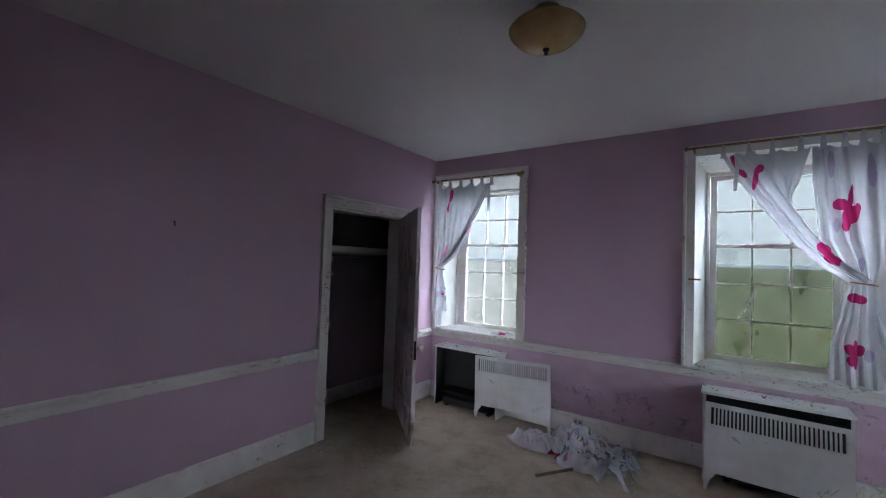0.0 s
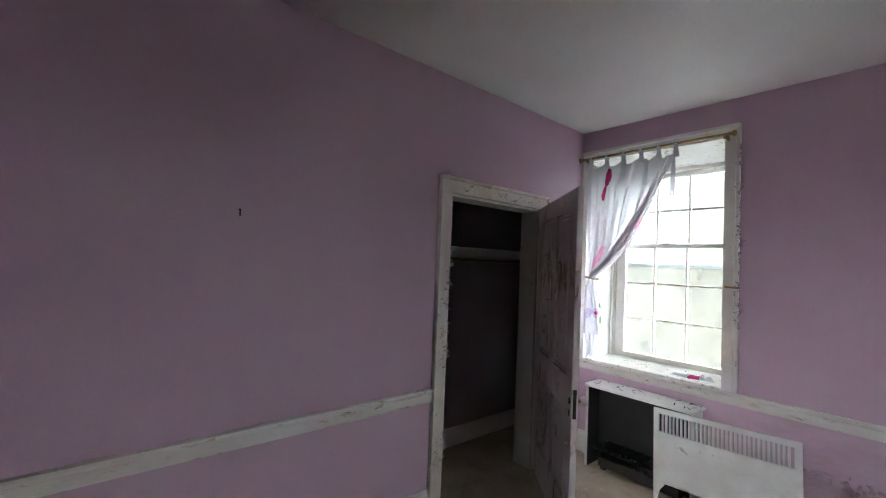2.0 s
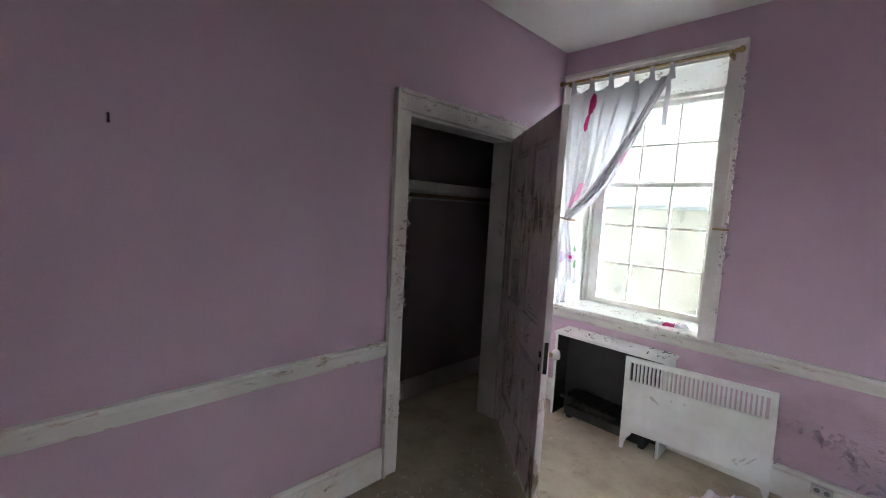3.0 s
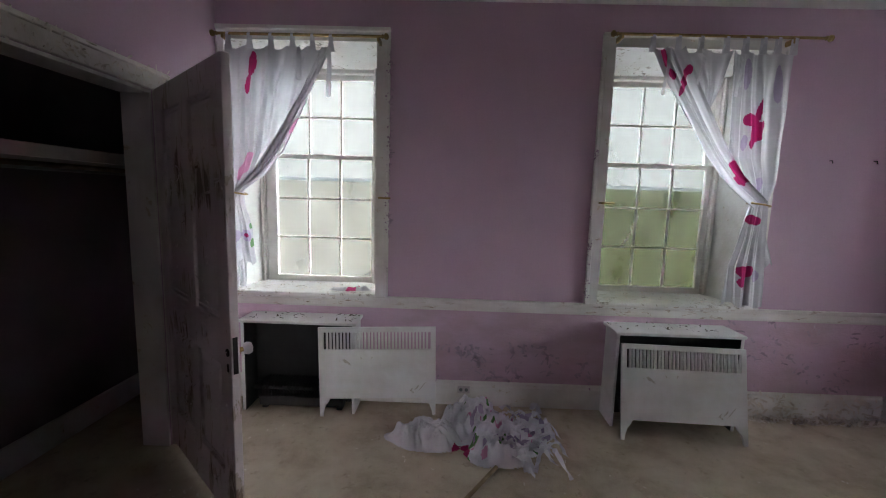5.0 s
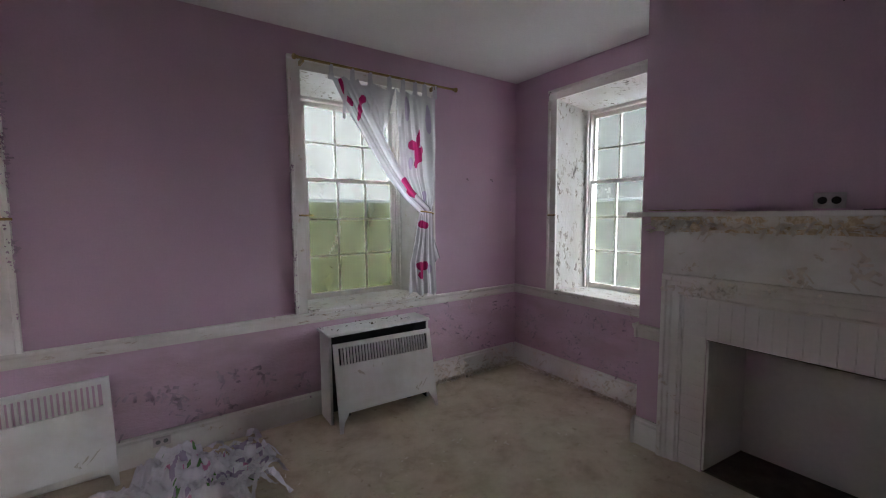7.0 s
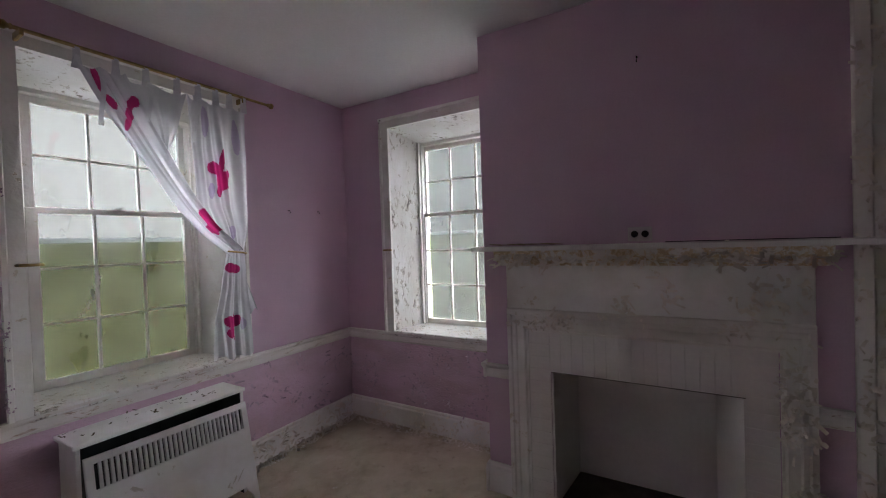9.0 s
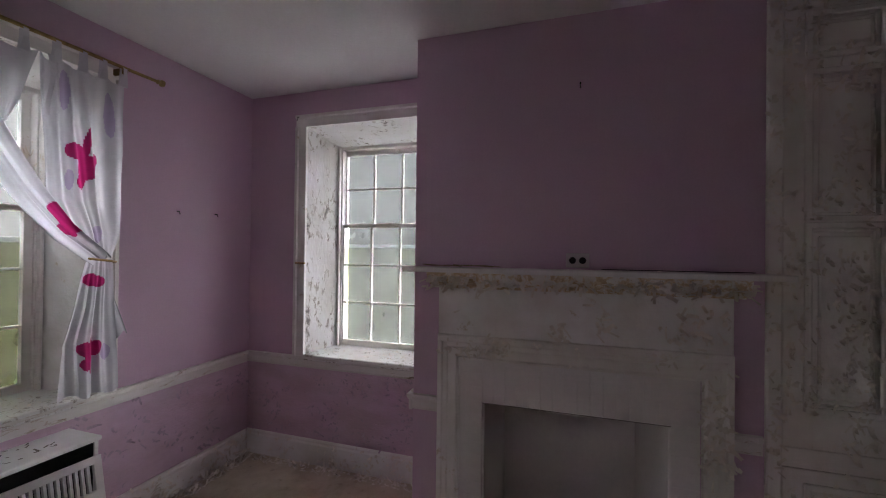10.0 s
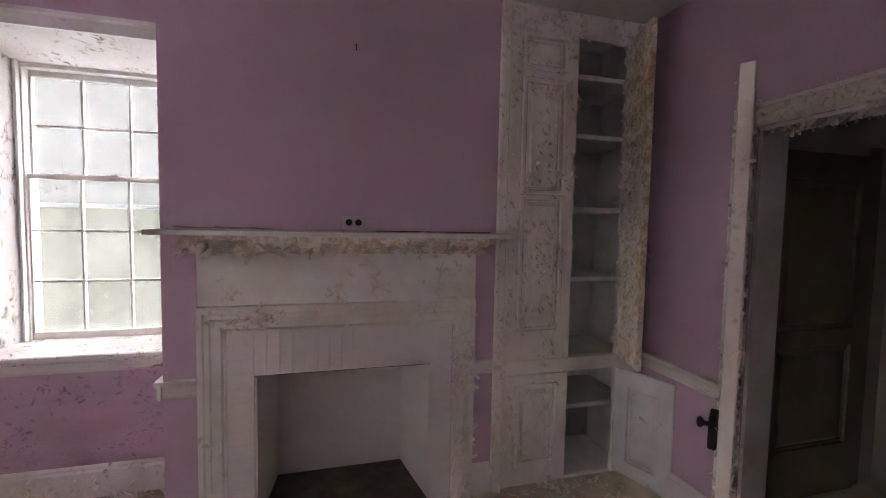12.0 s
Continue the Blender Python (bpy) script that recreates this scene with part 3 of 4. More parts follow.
part("keyhole_plate", turned(bmesh.new(), [(0.017, 0.0), (0.017, -0.004), (0.004, -0.005)], (0.918, 0, 0.80), "y", 14), IRON, closet_door)
part("keyhole", B(0.911, 0.925, -0.004, -0.0005, 0.715, 0.75, 0.001), IRON, closet_door)
part("lock_plate", B(0.947, 0.952, 0.008, 0.028, 0.71, 0.87, 0.001), IRON, closet_door)
closet_door.matrix_basis = pose(-2.573, 3.452, 0.04, 0, 0, -41.0)

cs = casing("door_2", "x", 0.165, 1.03, 2.025, SOUTH, 1, 0.1, "room door casing hung with strips of peeling paint", 0.16)
bm = bmesh.new()
flakes(bm, (0.145, SOUTH + 0.03, 1.995), (0.97, 0, 0), (0, 0, 0.13), (0, 1, -0.6), 420, 0.02, 0.8, 6, 0.4, 5)
flakes(bm, (0.165, SOUTH - 0.1, 2.0), (0.86, 0, 0), (0, 0.12, 0), (0, 0.2, -1), 260, 0.028, 1.0, 6, 0.35, 6)
tagged(part("peeling_paint", bm, FLAKE, cs), kind="stuff")
room_door = panel_door("room_door", "open white panelled door with heavily peeling paint", 0.845, 2.005, 0.04, [(0.24, 0.74, 2), (0.95, 1.88, 2)], PEEL, 0.115)
bm = bmesh.new()
flakes(bm, (0.0, 0.04, 0.05), (0.84, 0, 0), (0, 0, 1.92), (0, 1, 0), 700, 0.018, 0.6, 5, 0.42, 8)
flakes(bm, (0.0, 0.0, 0.05), (0.84, 0, 0), (0, 0, 1.92), (0, -1, 0), 900, 0.019, 0.7, 5, 0.40, 9)
flakes(bm, (0.846, 0.0, 0.7), (0, 0.04, 0), (0, 0, 1.25), (1, 0, 0), 40, 0.02, 0.5, 4, 0.42, 10)
tagged(part("peeling_paint", bm, FLAKE, room_door), kind="stuff")
lock = part("rim_lock", B(0.75, 0.842, -0.026, -0.002, 0.84, 0.94, 0.004), IRON, room_door, "rusty iron rim lock")
part("lock_knob", turned(bmesh.new(), [(0.008, -0.026), (0.008, -0.04), (0.016, -0.046), (0.018, -0.054), (0.010, -0.06)], (0.79, 0, 0.90), "y", 14), IRON, room_door)
room_door.matrix_basis = pose(1.055, SOUTH + 0.057, 0.035, 0, 0, 127.7)

hd = panel_door("hall_door", "closed dark brown door across the hall", 0.8, 2.0, 0.04, [(0.3, 0.9, 1), (1.0, 1.85, 1)], HALLD, 0.11)
hd.matrix_basis = pose(1.255, -0.56, 0.0, 0, 0, -90)
for y in (-1.43, -0.555):
    solid("trim", B(1.27, 1.3, y, y + 0.06, 0, 2.06, 0.003), HALLD, "dark brown hall door casing", "door frame", "structure")

# ---- fireplace ----
fp = thing("fireplace", "white painted mantelpiece with peeling crown moulding", "fireplace", (BREAST, 1.64, 0))


def F(x0, x1, y0, y1, z0, z1, bev=0.003):
    return B(x0 - BREAST, x1 - BREAST, y0 - 1.64, y1 - 1.64, z0, z1, bev)


ON, OS, IN, IS = 2.335, 0.945, 2.215, 1.075
FRZ = 1.135
mould = [(0, 0), (0.035, 0), (0.035, 0.022), (0.028, 0.03), (0.028, 0.05), (0.022, 0.058), (0.022, 0.10), (0.012, 0.11), (0.012, 0.12), (0, 0.12)]
for y, s in ((ON, -1), (OS, 1)):
    part("pilaster", prism(bmesh.new(), mould, (0, y - 1.64, 0), (0, y - 1.64, FRZ - 0.02), (-1, 0, 0), (0, s, 0)), PEEL if s > 0 else TRIM, fp)
part("architrave", prism(bmesh.new(), mould, (0.0005, OS - 1.64, FRZ), (0.0005, ON - 1.64, FRZ), (-1, 0, 0), (0, 0, -1)), PEEL, fp)
part("frieze", F(BREAST - 0.024, BREAST, OS, ON, FRZ + 0.002, 1.405), TRIM, fp)
part("frieze_bead", F(BREAST - 0.04, BREAST - 0.02, OS, ON, FRZ - 0.002, FRZ + 0.014, 0.004), PEEL, fp)
crown = [(0, 0), (0.03, 0), (0.034, 0.012), (0.044, 0.02), (0.06, 0.028), (0.084, 0.046), (0.098, 0.066), (0.104, 0.084), (0.112, 0.09), (0, 0.09)]
part("crown_moulding", prism(bmesh.new(), crown, (0, OS - 0.045 - 1.64, 1.4), (0, ON + 0.045 - 1.64, 1.4), (-1, 0, 0)), CROWN, fp, "flaking cream crown moulding")
part("mantel_shelf", F(1.597, BREAST, 0.762, 2.505, 1.488, 1.514, 0.004), MANTEL, fp, "dusty white mantel shelf")
bm = bmesh.new()
for k in range(3):
    flakes(bm, (-0.10, OS - 1.70, 1.405 + 0.028 * k), (0, 1.5, 0), (0.02, 0, 0.03), (-1, 0, -0.5), 90, 0.034, 0.55, 4, 0.42, 11 + k)
flakes(bm, (-0.026, OS - 1.64, 1.14), (0, 0.8, 0), (0, 0, 0.25), (-1, 0, 0), 60, 0.04, 0.5, 6, 0.58, 14)
flakes(bm, (-0.036, OS - 1.64, 0.05), (0, 0.12, 0), (0, 0, 1.08), (-1, 0, 0), 170, 0.035, 0.7, 5, 0.45, 15)
flakes(bm, (-0.036, OS - 1.64, 1.04), (0, 1.38, 0), (0, 0, 0.11), (-1, 0, 0), 110, 0.026, 0.5, 5, 0.55, 16)
tagged(part("peeling_paint", bm, FLAKE, fp, "curling scraps of cream paint"), kind="stuff")

brickface = thing("brick_surround", "white painted brick surround of the firebox", "brickwork", (BREAST, 1.64, 0), "structure")
part("mortar_bed", F(BREAST - 0.004, BREAST, FB_N, IN, 0, 1.02, 0), BRICKW, brickface)
part("mortar_bed", F(BREAST - 0.004, BREAST, IS, FB_S, 0, 1.02, 0), BRICKW, brickface)
part("mortar_bed", F(BREAST - 0.004, BREAST, FB_S, FB_N, FB_TOP, 1.02, 0), BRICKW, brickface)
nb = 15
wid = (FB_N - FB_S) / nb
soldier = None
for i in range(nb):
    y = FB_S + i * wid
    if soldier is None:
        soldier = part("brick", B(-0.0065, -0.003, -wid / 2 + 0.001, wid / 2 - 0.001, 0, 0.225, 0.0015), BRICKW, brickface)
        ob = soldier
    else:
        ob = new("brick", soldier.data)
        ob.parent = brickface
    ob.location = (-rng.uniform(0, 0.001), y + wid / 2 - 1.64, FB_TOP + 0.001)
side = None
for y0, y1 in ((FB_N + 0.002, IN - 0.002), (IS + 0.002, FB_S - 0.002)):
    for k in range(14):
        if side is None:
            side = part("brick", B(-0.0062, -0.003, -(y1 - y0) / 2, (y1 - y0) / 2, 0, 0.0724, 0.0008), BRICKW, brickface)
            ob = side
        else:
            ob = new("brick", side.data)
            ob.parent = brickface
        ob.location = (-rng.uniform(0, 0.0008), (y0 + y1) / 2 - 1.64, 0.002 + k * 0.0727)
firebox = thing("firebox", "white painted firebox with a sooty floor", "firebox", (2.2, 1.64, 0), "structure")
part("back", B(-0.03, 0.02, FB_S - 1.64, FB_N - 1.64, 0, FB_TOP), BRICKW, firebox)
part("hearth_floor", B(-0.44, -0.03, FB_S - 1.64, FB_N - 1.64, 0, 0.012, 0.002), SOOT, firebox, "sooty hearth strewn with debris")
for y0, y1, s in ((FB_S, 1.285, 1), (FB_N, 2.035, -1)):
    bm = bmesh.new()
    low, high = ([bm.verts.new((x, y - 1.64, z)) for x, y in ((-0.448, y0), (-0.448, y0 + s * 0.012), (-0.031, y1), (-0.031, y0))] for z in (0.0125, FB_TOP - 0.011))
    for k in range(4):
        bm.faces.new((low[k], low[(k + 1) % 4], high[(k + 1) % 4], high[k]))
    bm.faces.new(low[::-1])
    bm.faces.new(high)
    part("cheek", bm, BRICKW, firebox)
part("throat", B(-0.44, -0.03, FB_S - 1.64, FB_N - 1.64, FB_TOP - 0.01, FB_TOP), SOOT, firebox)
bm = bmesh.new()
flakes(bm, (-0.4, FB_S - 1.60, 0.014), (0.34, 0, 0), (0, 0.82, 0), (0, 0, 1), 160, 0.025, 0.3, 5, 0.4, 21)
tagged(part("ash_scraps", bm, SOOT, firebox), kind="stuff")

outlet = thing("wall_outlet", "ivory double wall outlet above the mantel", "outlet", (BREAST, 1.612, 1.56))
part("cover_plate", B(-0.007, 0, -0.056, 0.056, -0.036, 0.036, 0.003), PLASTIC, outlet)
for s in (-1, 1):
    part("socket", turned(bmesh.new(), [(0.017, -0.0065), (0.017, -0.0095), (0.014, -0.0098)], (0, s * 0.024, 0), "x", 16), IRON, outlet, "dark socket")


def nail(at, out, size=0.02):
    o = thing("nail_hook", "small dark nail in the wall", "nail", at)
    tagged(o, group="nails in the walls")
    d = Vector(out)
    part("shank", tube(bmesh.new(), [(0, 0, 0), d * 0.02, d * 0.026 + Vector((0, 0, -size))], 0.0035, 6), IRON, o)
    return o


nail((BREAST, 1.606, 2.45), (-1, 0, 0), 0.03)
nail((WEST, 1.262, 1.785), (1, 0, 0), 0.03)
nail((1.585, NORTH, 1.838), (0, -1, 0), 0.018)
nail((1.88, NORTH, 1.843), (0, -1, 0), 0.018)

# ---- built-in cabinet beside the chimney breast ----
cab = thing("built_in_cabinet", "tall built-in cabinet of peeling white paint with open shelves", "cabinet", (BREAST, 0.33, 0))


def C(x0, x1, y0, y1, z0, z1, bev=0.003):
    return B(x0 - BREAST, x1 - BREAST, y0 - 0.33, y1 - 0.33, z0, z1, bev)


OPL, OPR = 0.335, 0.0
part("edge_trim", C(BREAST - 0.024, BREAST + 0.02, 0.765, 0.822, 0, TOP - 0.001, 0.006), PEEL, cab)
part("fixed_stile", C(BREAST - 0.004, BREAST + 0.02, SOUTH, OPR, 0, TOP - 0.001), PEEL, cab)
part("head_board", C(BREAST - 0.004, BREAST + 0.02, OPR, 0.765, 2.655, TOP - 0.001), PEEL, cab)
part("middle_rail", C(BREAST - 0.014, BREAST + 0.02, OPR, 0.765, 0.685, 0.77, 0.004), PEEL, cab)
part("foot_board", C(BREAST + 0.0, BREAST + 0.02, OPR, 0.765, 0, 0.02), PEEL, cab)
part("back_board", C(2.18, 2.2, SOUTH, 0.82, 0, TOP), SHELF, cab)
part("partition", C(BREAST + 0.02, 2.18, OPL + 0.05, OPL + 0.07, 0, TOP), SHELF, cab)
part("side_board", C(BREAST + 0.02, 2.18, SOUTH, SOUTH + 0.02, 0, TOP), SHELF, cab)
for z in (2.457, 2.112, 1.679, 1.257, 0.772, 0.467, 0.012):
    shelf_ = part("shelf", C(BREAST + 0.021, 2.18, SOUTH + 0.02, OPL + 0.05, z - 0.024, z, 0.003), SHELF, cab)
    if z > 0.02 and z != 0.772:
        part("shelf_edge", C(BREAST + 0.004, BREAST + 0.0205, OPR, OPL + 0.05, z - 0.026, z + 0.001, 0.003), MANTEL, shelf_)


def cab_door(w, z0, z1, panels, nm, mats=PEEL):
    return panel_door(nm, "", w, z1 - z0, 0.03, panels, mats, 0.085)


def under(ob, parent, m):
    """Hangs a built door as a part of its cabinet."""
    kids = list(ob.children)
    frame_ = next(k for k in kids if k.name.startswith("door_frame"))
    nm = ob.name
    for key in list(ob.keys()):
        del ob[key]
    for k in kids:
        k.parent = None
    bpy.data.objects.remove(ob)
    frame_.name = nm.split(".")[0]
    frame_.parent = parent
    frame_.matrix_basis = m
    for k in kids:
        if k is not frame_:
            k.parent = frame_
    return frame_


up = cab_door(0.425, 0.772, 2.665, [(0.17, 0.955, 1), (0.985, 1.61, 1), (1.68, 1.86, 1)], "upper_door")
upper = under(up, cab, pose(-0.014, 0.762 - 0.33, 0.772, 0, 0, -90))
lo = cab_door(0.425, 0.02, 0.68, [(0.122, 0.593, 1)], "lower_door")
lower = under(lo, cab, pose(-0.014, 0.762 - 0.33, 0.022, 0, 0, -90))
up2 = cab_door(0.322, 0.772, 2.665, [(0.17, 0.955, 1), (0.985, 1.61, 1), (1.68, 1.86, 1)], "upper_door", CROWN)
upper_open = under(up2, cab, pose(-0.012, OPR - 0.33 - 0.005, 0.772, 0, 0, 159.5))
lo2 = cab_door(0.352, 0.02, 0.68, [(0.09, 0.56, 1)], "lower_door", WHITE)
lower_open = under(lo2, cab, pose(-0.012, OPR - 0.33 - 0.005, 0.022, 0, 0, 202.5))
for d, w, hgt, s, cnt in ((upper, 0.425, 1.88, 1, 520), (lower, 0.425, 0.65, 1, 170), (upper_open, 0.32, 1.88, 1, 900)):
    bm = bmesh.new()
    if d is upper_open:
        flakes(bm, (0, 0.03, 0), (w, 0, 0), (0, 0, hgt), (0, 1, 0), 160, 0.03, 0.7, 4, 0.4, 31, True)
        flakes(bm, (0, -0.008, 0), (w, 0, 0), (0, 0, hgt), (0, -1, 0), cnt, 0.036, 0.8, 5, 0.36, 32, True)
    else:
        flakes(bm, (0, -0.008, 0), (w, 0, 0), (0, 0, hgt), (0, -1, 0), cnt, 0.034, 0.8, 6, 0.50, 33, True)
    tagged(part("peeling_paint", bm, FLAKE, d), kind="stuff")
for d, panels in ((upper, ((0.17, 0.955), (0.985, 1.61), (1.68, 1.86))), (lower, ((0.122, 0.593),))):
    for a, b_ in panels:
        part("moulding", plate(bmesh.new(), (0.072, 0.353), (a - 0.013, b_ + 0.013), [(0.097, 0.328, a + 0.012, b_ - 0.012)], -0.018, -0.001, 0.004), PEEL, d)
        part("raised_field", B(0.125, 0.30, -0.010, 0.012, a + 0.045, b_ - 0.045, 0.006), PEEL, d)
bm = bmesh.new()
flakes(bm, (-0.006, OPR - 0.33, 2.66), (0, 0.8, 0), (0, 0, 0.12), (-1, 0, -0.4), 150, 0.03, 0.8, 5, 0.4, 35)
flakes(bm, (-0.026, 0.44, 0), (0, 0.05, 0), (0, 0, 2.75), (-1, 0, 0), 160, 0.03, 0.7, 4, 0.42, 36)
tagged(part("peeling_paint", bm, FLAKE, cab), kind="stuff")


# ---- radiators and their covers ----
def cover_panel(w, h, slots):
    """A radiator cover front: a sheet with a row of upright slots, an arched foot at each side. Local x along, z up, front at y 0."""
    p = thing("radiator_cover", "white slotted radiator cover panel standing loose on the carpet", "radiator cover")
    t = 0.018
    z_s0, z_s1, z_a = h - 0.155, h - 0.035, 0.125
    m0, m1 = 0.035, w - 0.035
    bm = plate(bmesh.new(), (0, w), (z_a, h), [(m0, m1, z_s0, z_s1)], 0, t, 0.002)
    for sx in (0, 1):
        prof = [(0, 0), (0.022, 0), (0.026, 0.035), (0.04, 0.075), (0.06, 0.1), (0.075, z_a + 0.003), (0, z_a + 0.003)]
        a = [bm.verts.new(((x if not sx else w - x), 0, z)) for x, z in prof]
        e = [bm.verts.new(((x if not sx else w - x), t, z)) for x, z in prof]
        bm.faces.new(a)
        bm.faces.new(e[::-1])
        for i in range(len(prof)):
            bm.faces.new((a[i], e[i], e[(i + 1) % len(prof)], a[(i + 1) % len(prof)]))
    tagged(p, group="radiator cover fronts")
    part("sheet", bm, WHITE, p)
    bars = None
    step = (m1 - m0) / slots
    for i in range(1, slots):
        if bars is None:
            bars = part("slat", B(-step * 0.25, step * 0.25, 0.001, t - 0.001, z_s0, z_s1), WHITE, p)
            ob = bars
        else:
            ob = new("slat", bars.data)
            ob.parent = p
        ob.location = (m0 + i * step, 0, 0)
    return p


def radiator_box(w, h, depth):
    """The open box of the cover and the old radiator in it. Origin at the wall, front along -y."""
    b = thing("radiator_cabinet", "white wooden radiator cover box with its front off", "radiator cover")
    part("top_board", B(-0.01, w + 0.01, -depth - 0.008, 0, h - 0.022, h, 0.004), WHITE, b)
    for x in (0, w - 0.02):
        part("side_board", B(x, x + 0.02, -depth, -0.032, 0, h - 0.022, 0.003), WHITE, b)
    # added black sheets: the shade behind the slots, put in as colour
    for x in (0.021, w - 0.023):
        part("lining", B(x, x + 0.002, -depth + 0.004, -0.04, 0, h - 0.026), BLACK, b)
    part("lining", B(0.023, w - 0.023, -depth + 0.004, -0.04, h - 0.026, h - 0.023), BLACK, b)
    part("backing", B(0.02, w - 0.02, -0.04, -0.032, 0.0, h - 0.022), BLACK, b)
    r = thing("radiator", "dark finned convector radiator low inside the cover", "radiator")
    part("trough", B(-0.03, 0.56, -0.07, 0.07, 0.03, 0.10, 0.006), BLACK, r)
    for yy in (-0.04, 0.04):
        part("pipe", tube(bmesh.new(), [(-0.08, yy, 0.15), (0.6, yy, 0.15)], 0.014, 10), BLACK, r)
    fin = None
    for k in range(26):
        if fin is None:
            fin = part("fin", B(-0.0015, 0.0015, -0.065, 0.065, 0.10, 0.20), BLACK, r)
            ob = fin
        else:
            ob = new("fin", fin.data)
            ob.parent = r
        ob.location = (-0.01 + k * 0.022, 0, 0)
    for x in (0.0, 0.53):
        part("foot", B(x - 0.02, x + 0.02, -0.05, 0.05, 0, 0.03, 0.004), BLACK, r)
    return b, r


b1, r1 = radiator_box(0.785, 0.655, 0.21)
b1.matrix_basis = pose(-2.375, NORTH, 0)
r1.matrix_basis = pose(-2.24, NORTH - 0.12, 0)
b2, r2 = radiator_box(0.835, 0.668, 0.235)
b2.matrix_basis = pose(0.165, NORTH, 0)
r2.matrix_basis = pose(0.32, NORTH - 0.12, 0)
p1 = cover_panel(0.79, 0.625, 31)
p1.matrix_basis = pose(-1.815, 3.828, 0.004, -0.8, -1.3, 3.4)
p2 = cover_panel(0.795, 0.612, 31)
p2.matrix_basis = pose(0.179, 3.70, 0.002, -12.3, 0.4, -1.6)

# ---- ceiling lamp ----
lamp = thing("ceiling_lamp", "amber glass bowl ceiling lamp, unlit", "ceiling lamp", (-0.41, 1.95, TOP))
part("canopy", turned(bmesh.new(), [(0.065, 0), (0.065, -0.02), (0.045, -0.035), (0.03, -0.06), (0.0, -0.062)], (0, 0, 0)), BRASS, lamp, "", True)
part("bowl", turned(bmesh.new(), [(0.03, -0.055), (0.10, -0.062), (0.165, -0.085), (0.178, -0.10), (0.172, -0.115), (0.14, -0.150), (0.09, -0.178), (0.03, -0.190), (0.0, -0.191)], (0, 0, 0), "z", 40), AMBER, lamp, "amber pressed glass bowl", True)
part("finial", turned(bmesh.new(), [(0.016, -0.189), (0.016, -0.197), (0.008, -0.205), (0.010, -0.215), (0.0, -0.222)], (0, 0, 0), "z", 14), IRON, lamp)


# ---- curtains ----
def smooth(a):
    a = max(0.0, min(1.0, a))
    return a * a * (3 - 2 * a)


def lerp_table(tab, z):
    for (z0, a0), (z1, a1) in zip(tab, tab[1:]):
        if z0 >= z >= z1:
            f = (z0 - z) / (z0 - z1)
            return a0 + (a1 - a0) * f
    return tab[-1][1]


SPOTS2 = ([(0.99, 2.06, 0.013, 0.15, -5, 1), (0.95, 2.075, 0.042, 0.042, 0, 1), (1.0, 2.0, 0.046, 0.065, -15, 1), (0.976, 1.93, 0.022, 0.045, 0, 1), (1.035, 2.045, 0.02, 0.035, 0, 1)]
          + [(0.86, 1.765, 0.034, 0.05, 38, 1), (0.905, 1.69, 0.055, 0.034, -28, 1), (0.88, 1.715, 0.025, 0.045, 30, 1)]
          + [(1.01, 1.435, 0.032, 0.034, 0, 1), (1.04, 1.425, 0.03, 0.03, 0, 1)]
          + [(1.018, 1.06, 0.015, 0.095, 0, 1), (0.995, 1.085, 0.028, 0.04, 15, 1), (1.035, 1.085, 0.024, 0.04, -15, 1), (1.0, 1.02, 0.025, 0.035, -10, 1)]
          + [(0.345, 2.44, 0.017, 0.075, 16, 1), (0.395, 2.34, 0.02, 0.045, 38, 1), (0.478, 2.30, 0.017, 0.10, -8, 1), (0.50, 2.365, 0.024, 0.03, 0, 1)]
          + [(1.08, 1.06, 0.026, 0.04, 0, 3), (0.93, 1.93, 0.016, 0.05, 0, 3), (1.10, 2.3, 0.02, 0.12, 4, 3), (0.9, 2.36, 0.018, 0.1, 0, 3), (1.05, 1.66, 0.018, 0.05, 0, 3)])
SPOTS1 = ([(-2.287, 2.35, 0.026, 0.09, -8, 1), (-2.318, 2.22, 0.024, 0.065, -14, 1), (-2.355, 1.69, 0.024, 0.10, -25, 2), (-2.0, 1.95, 0.014, 0.06, -32, 2), (-2.355, 1.224, 0.036, 0.04, 0, 3)]
          + [(-2.355, 1.224, 0.011, 0.013, 0, 1), (-2.308, 1.18, 0.019, 0.028, 0, 4), (-2.318, 1.29, 0.016, 0.02, 0, 4), (-2.42, 1.22, 0.03, 0.04, 0, 3)])


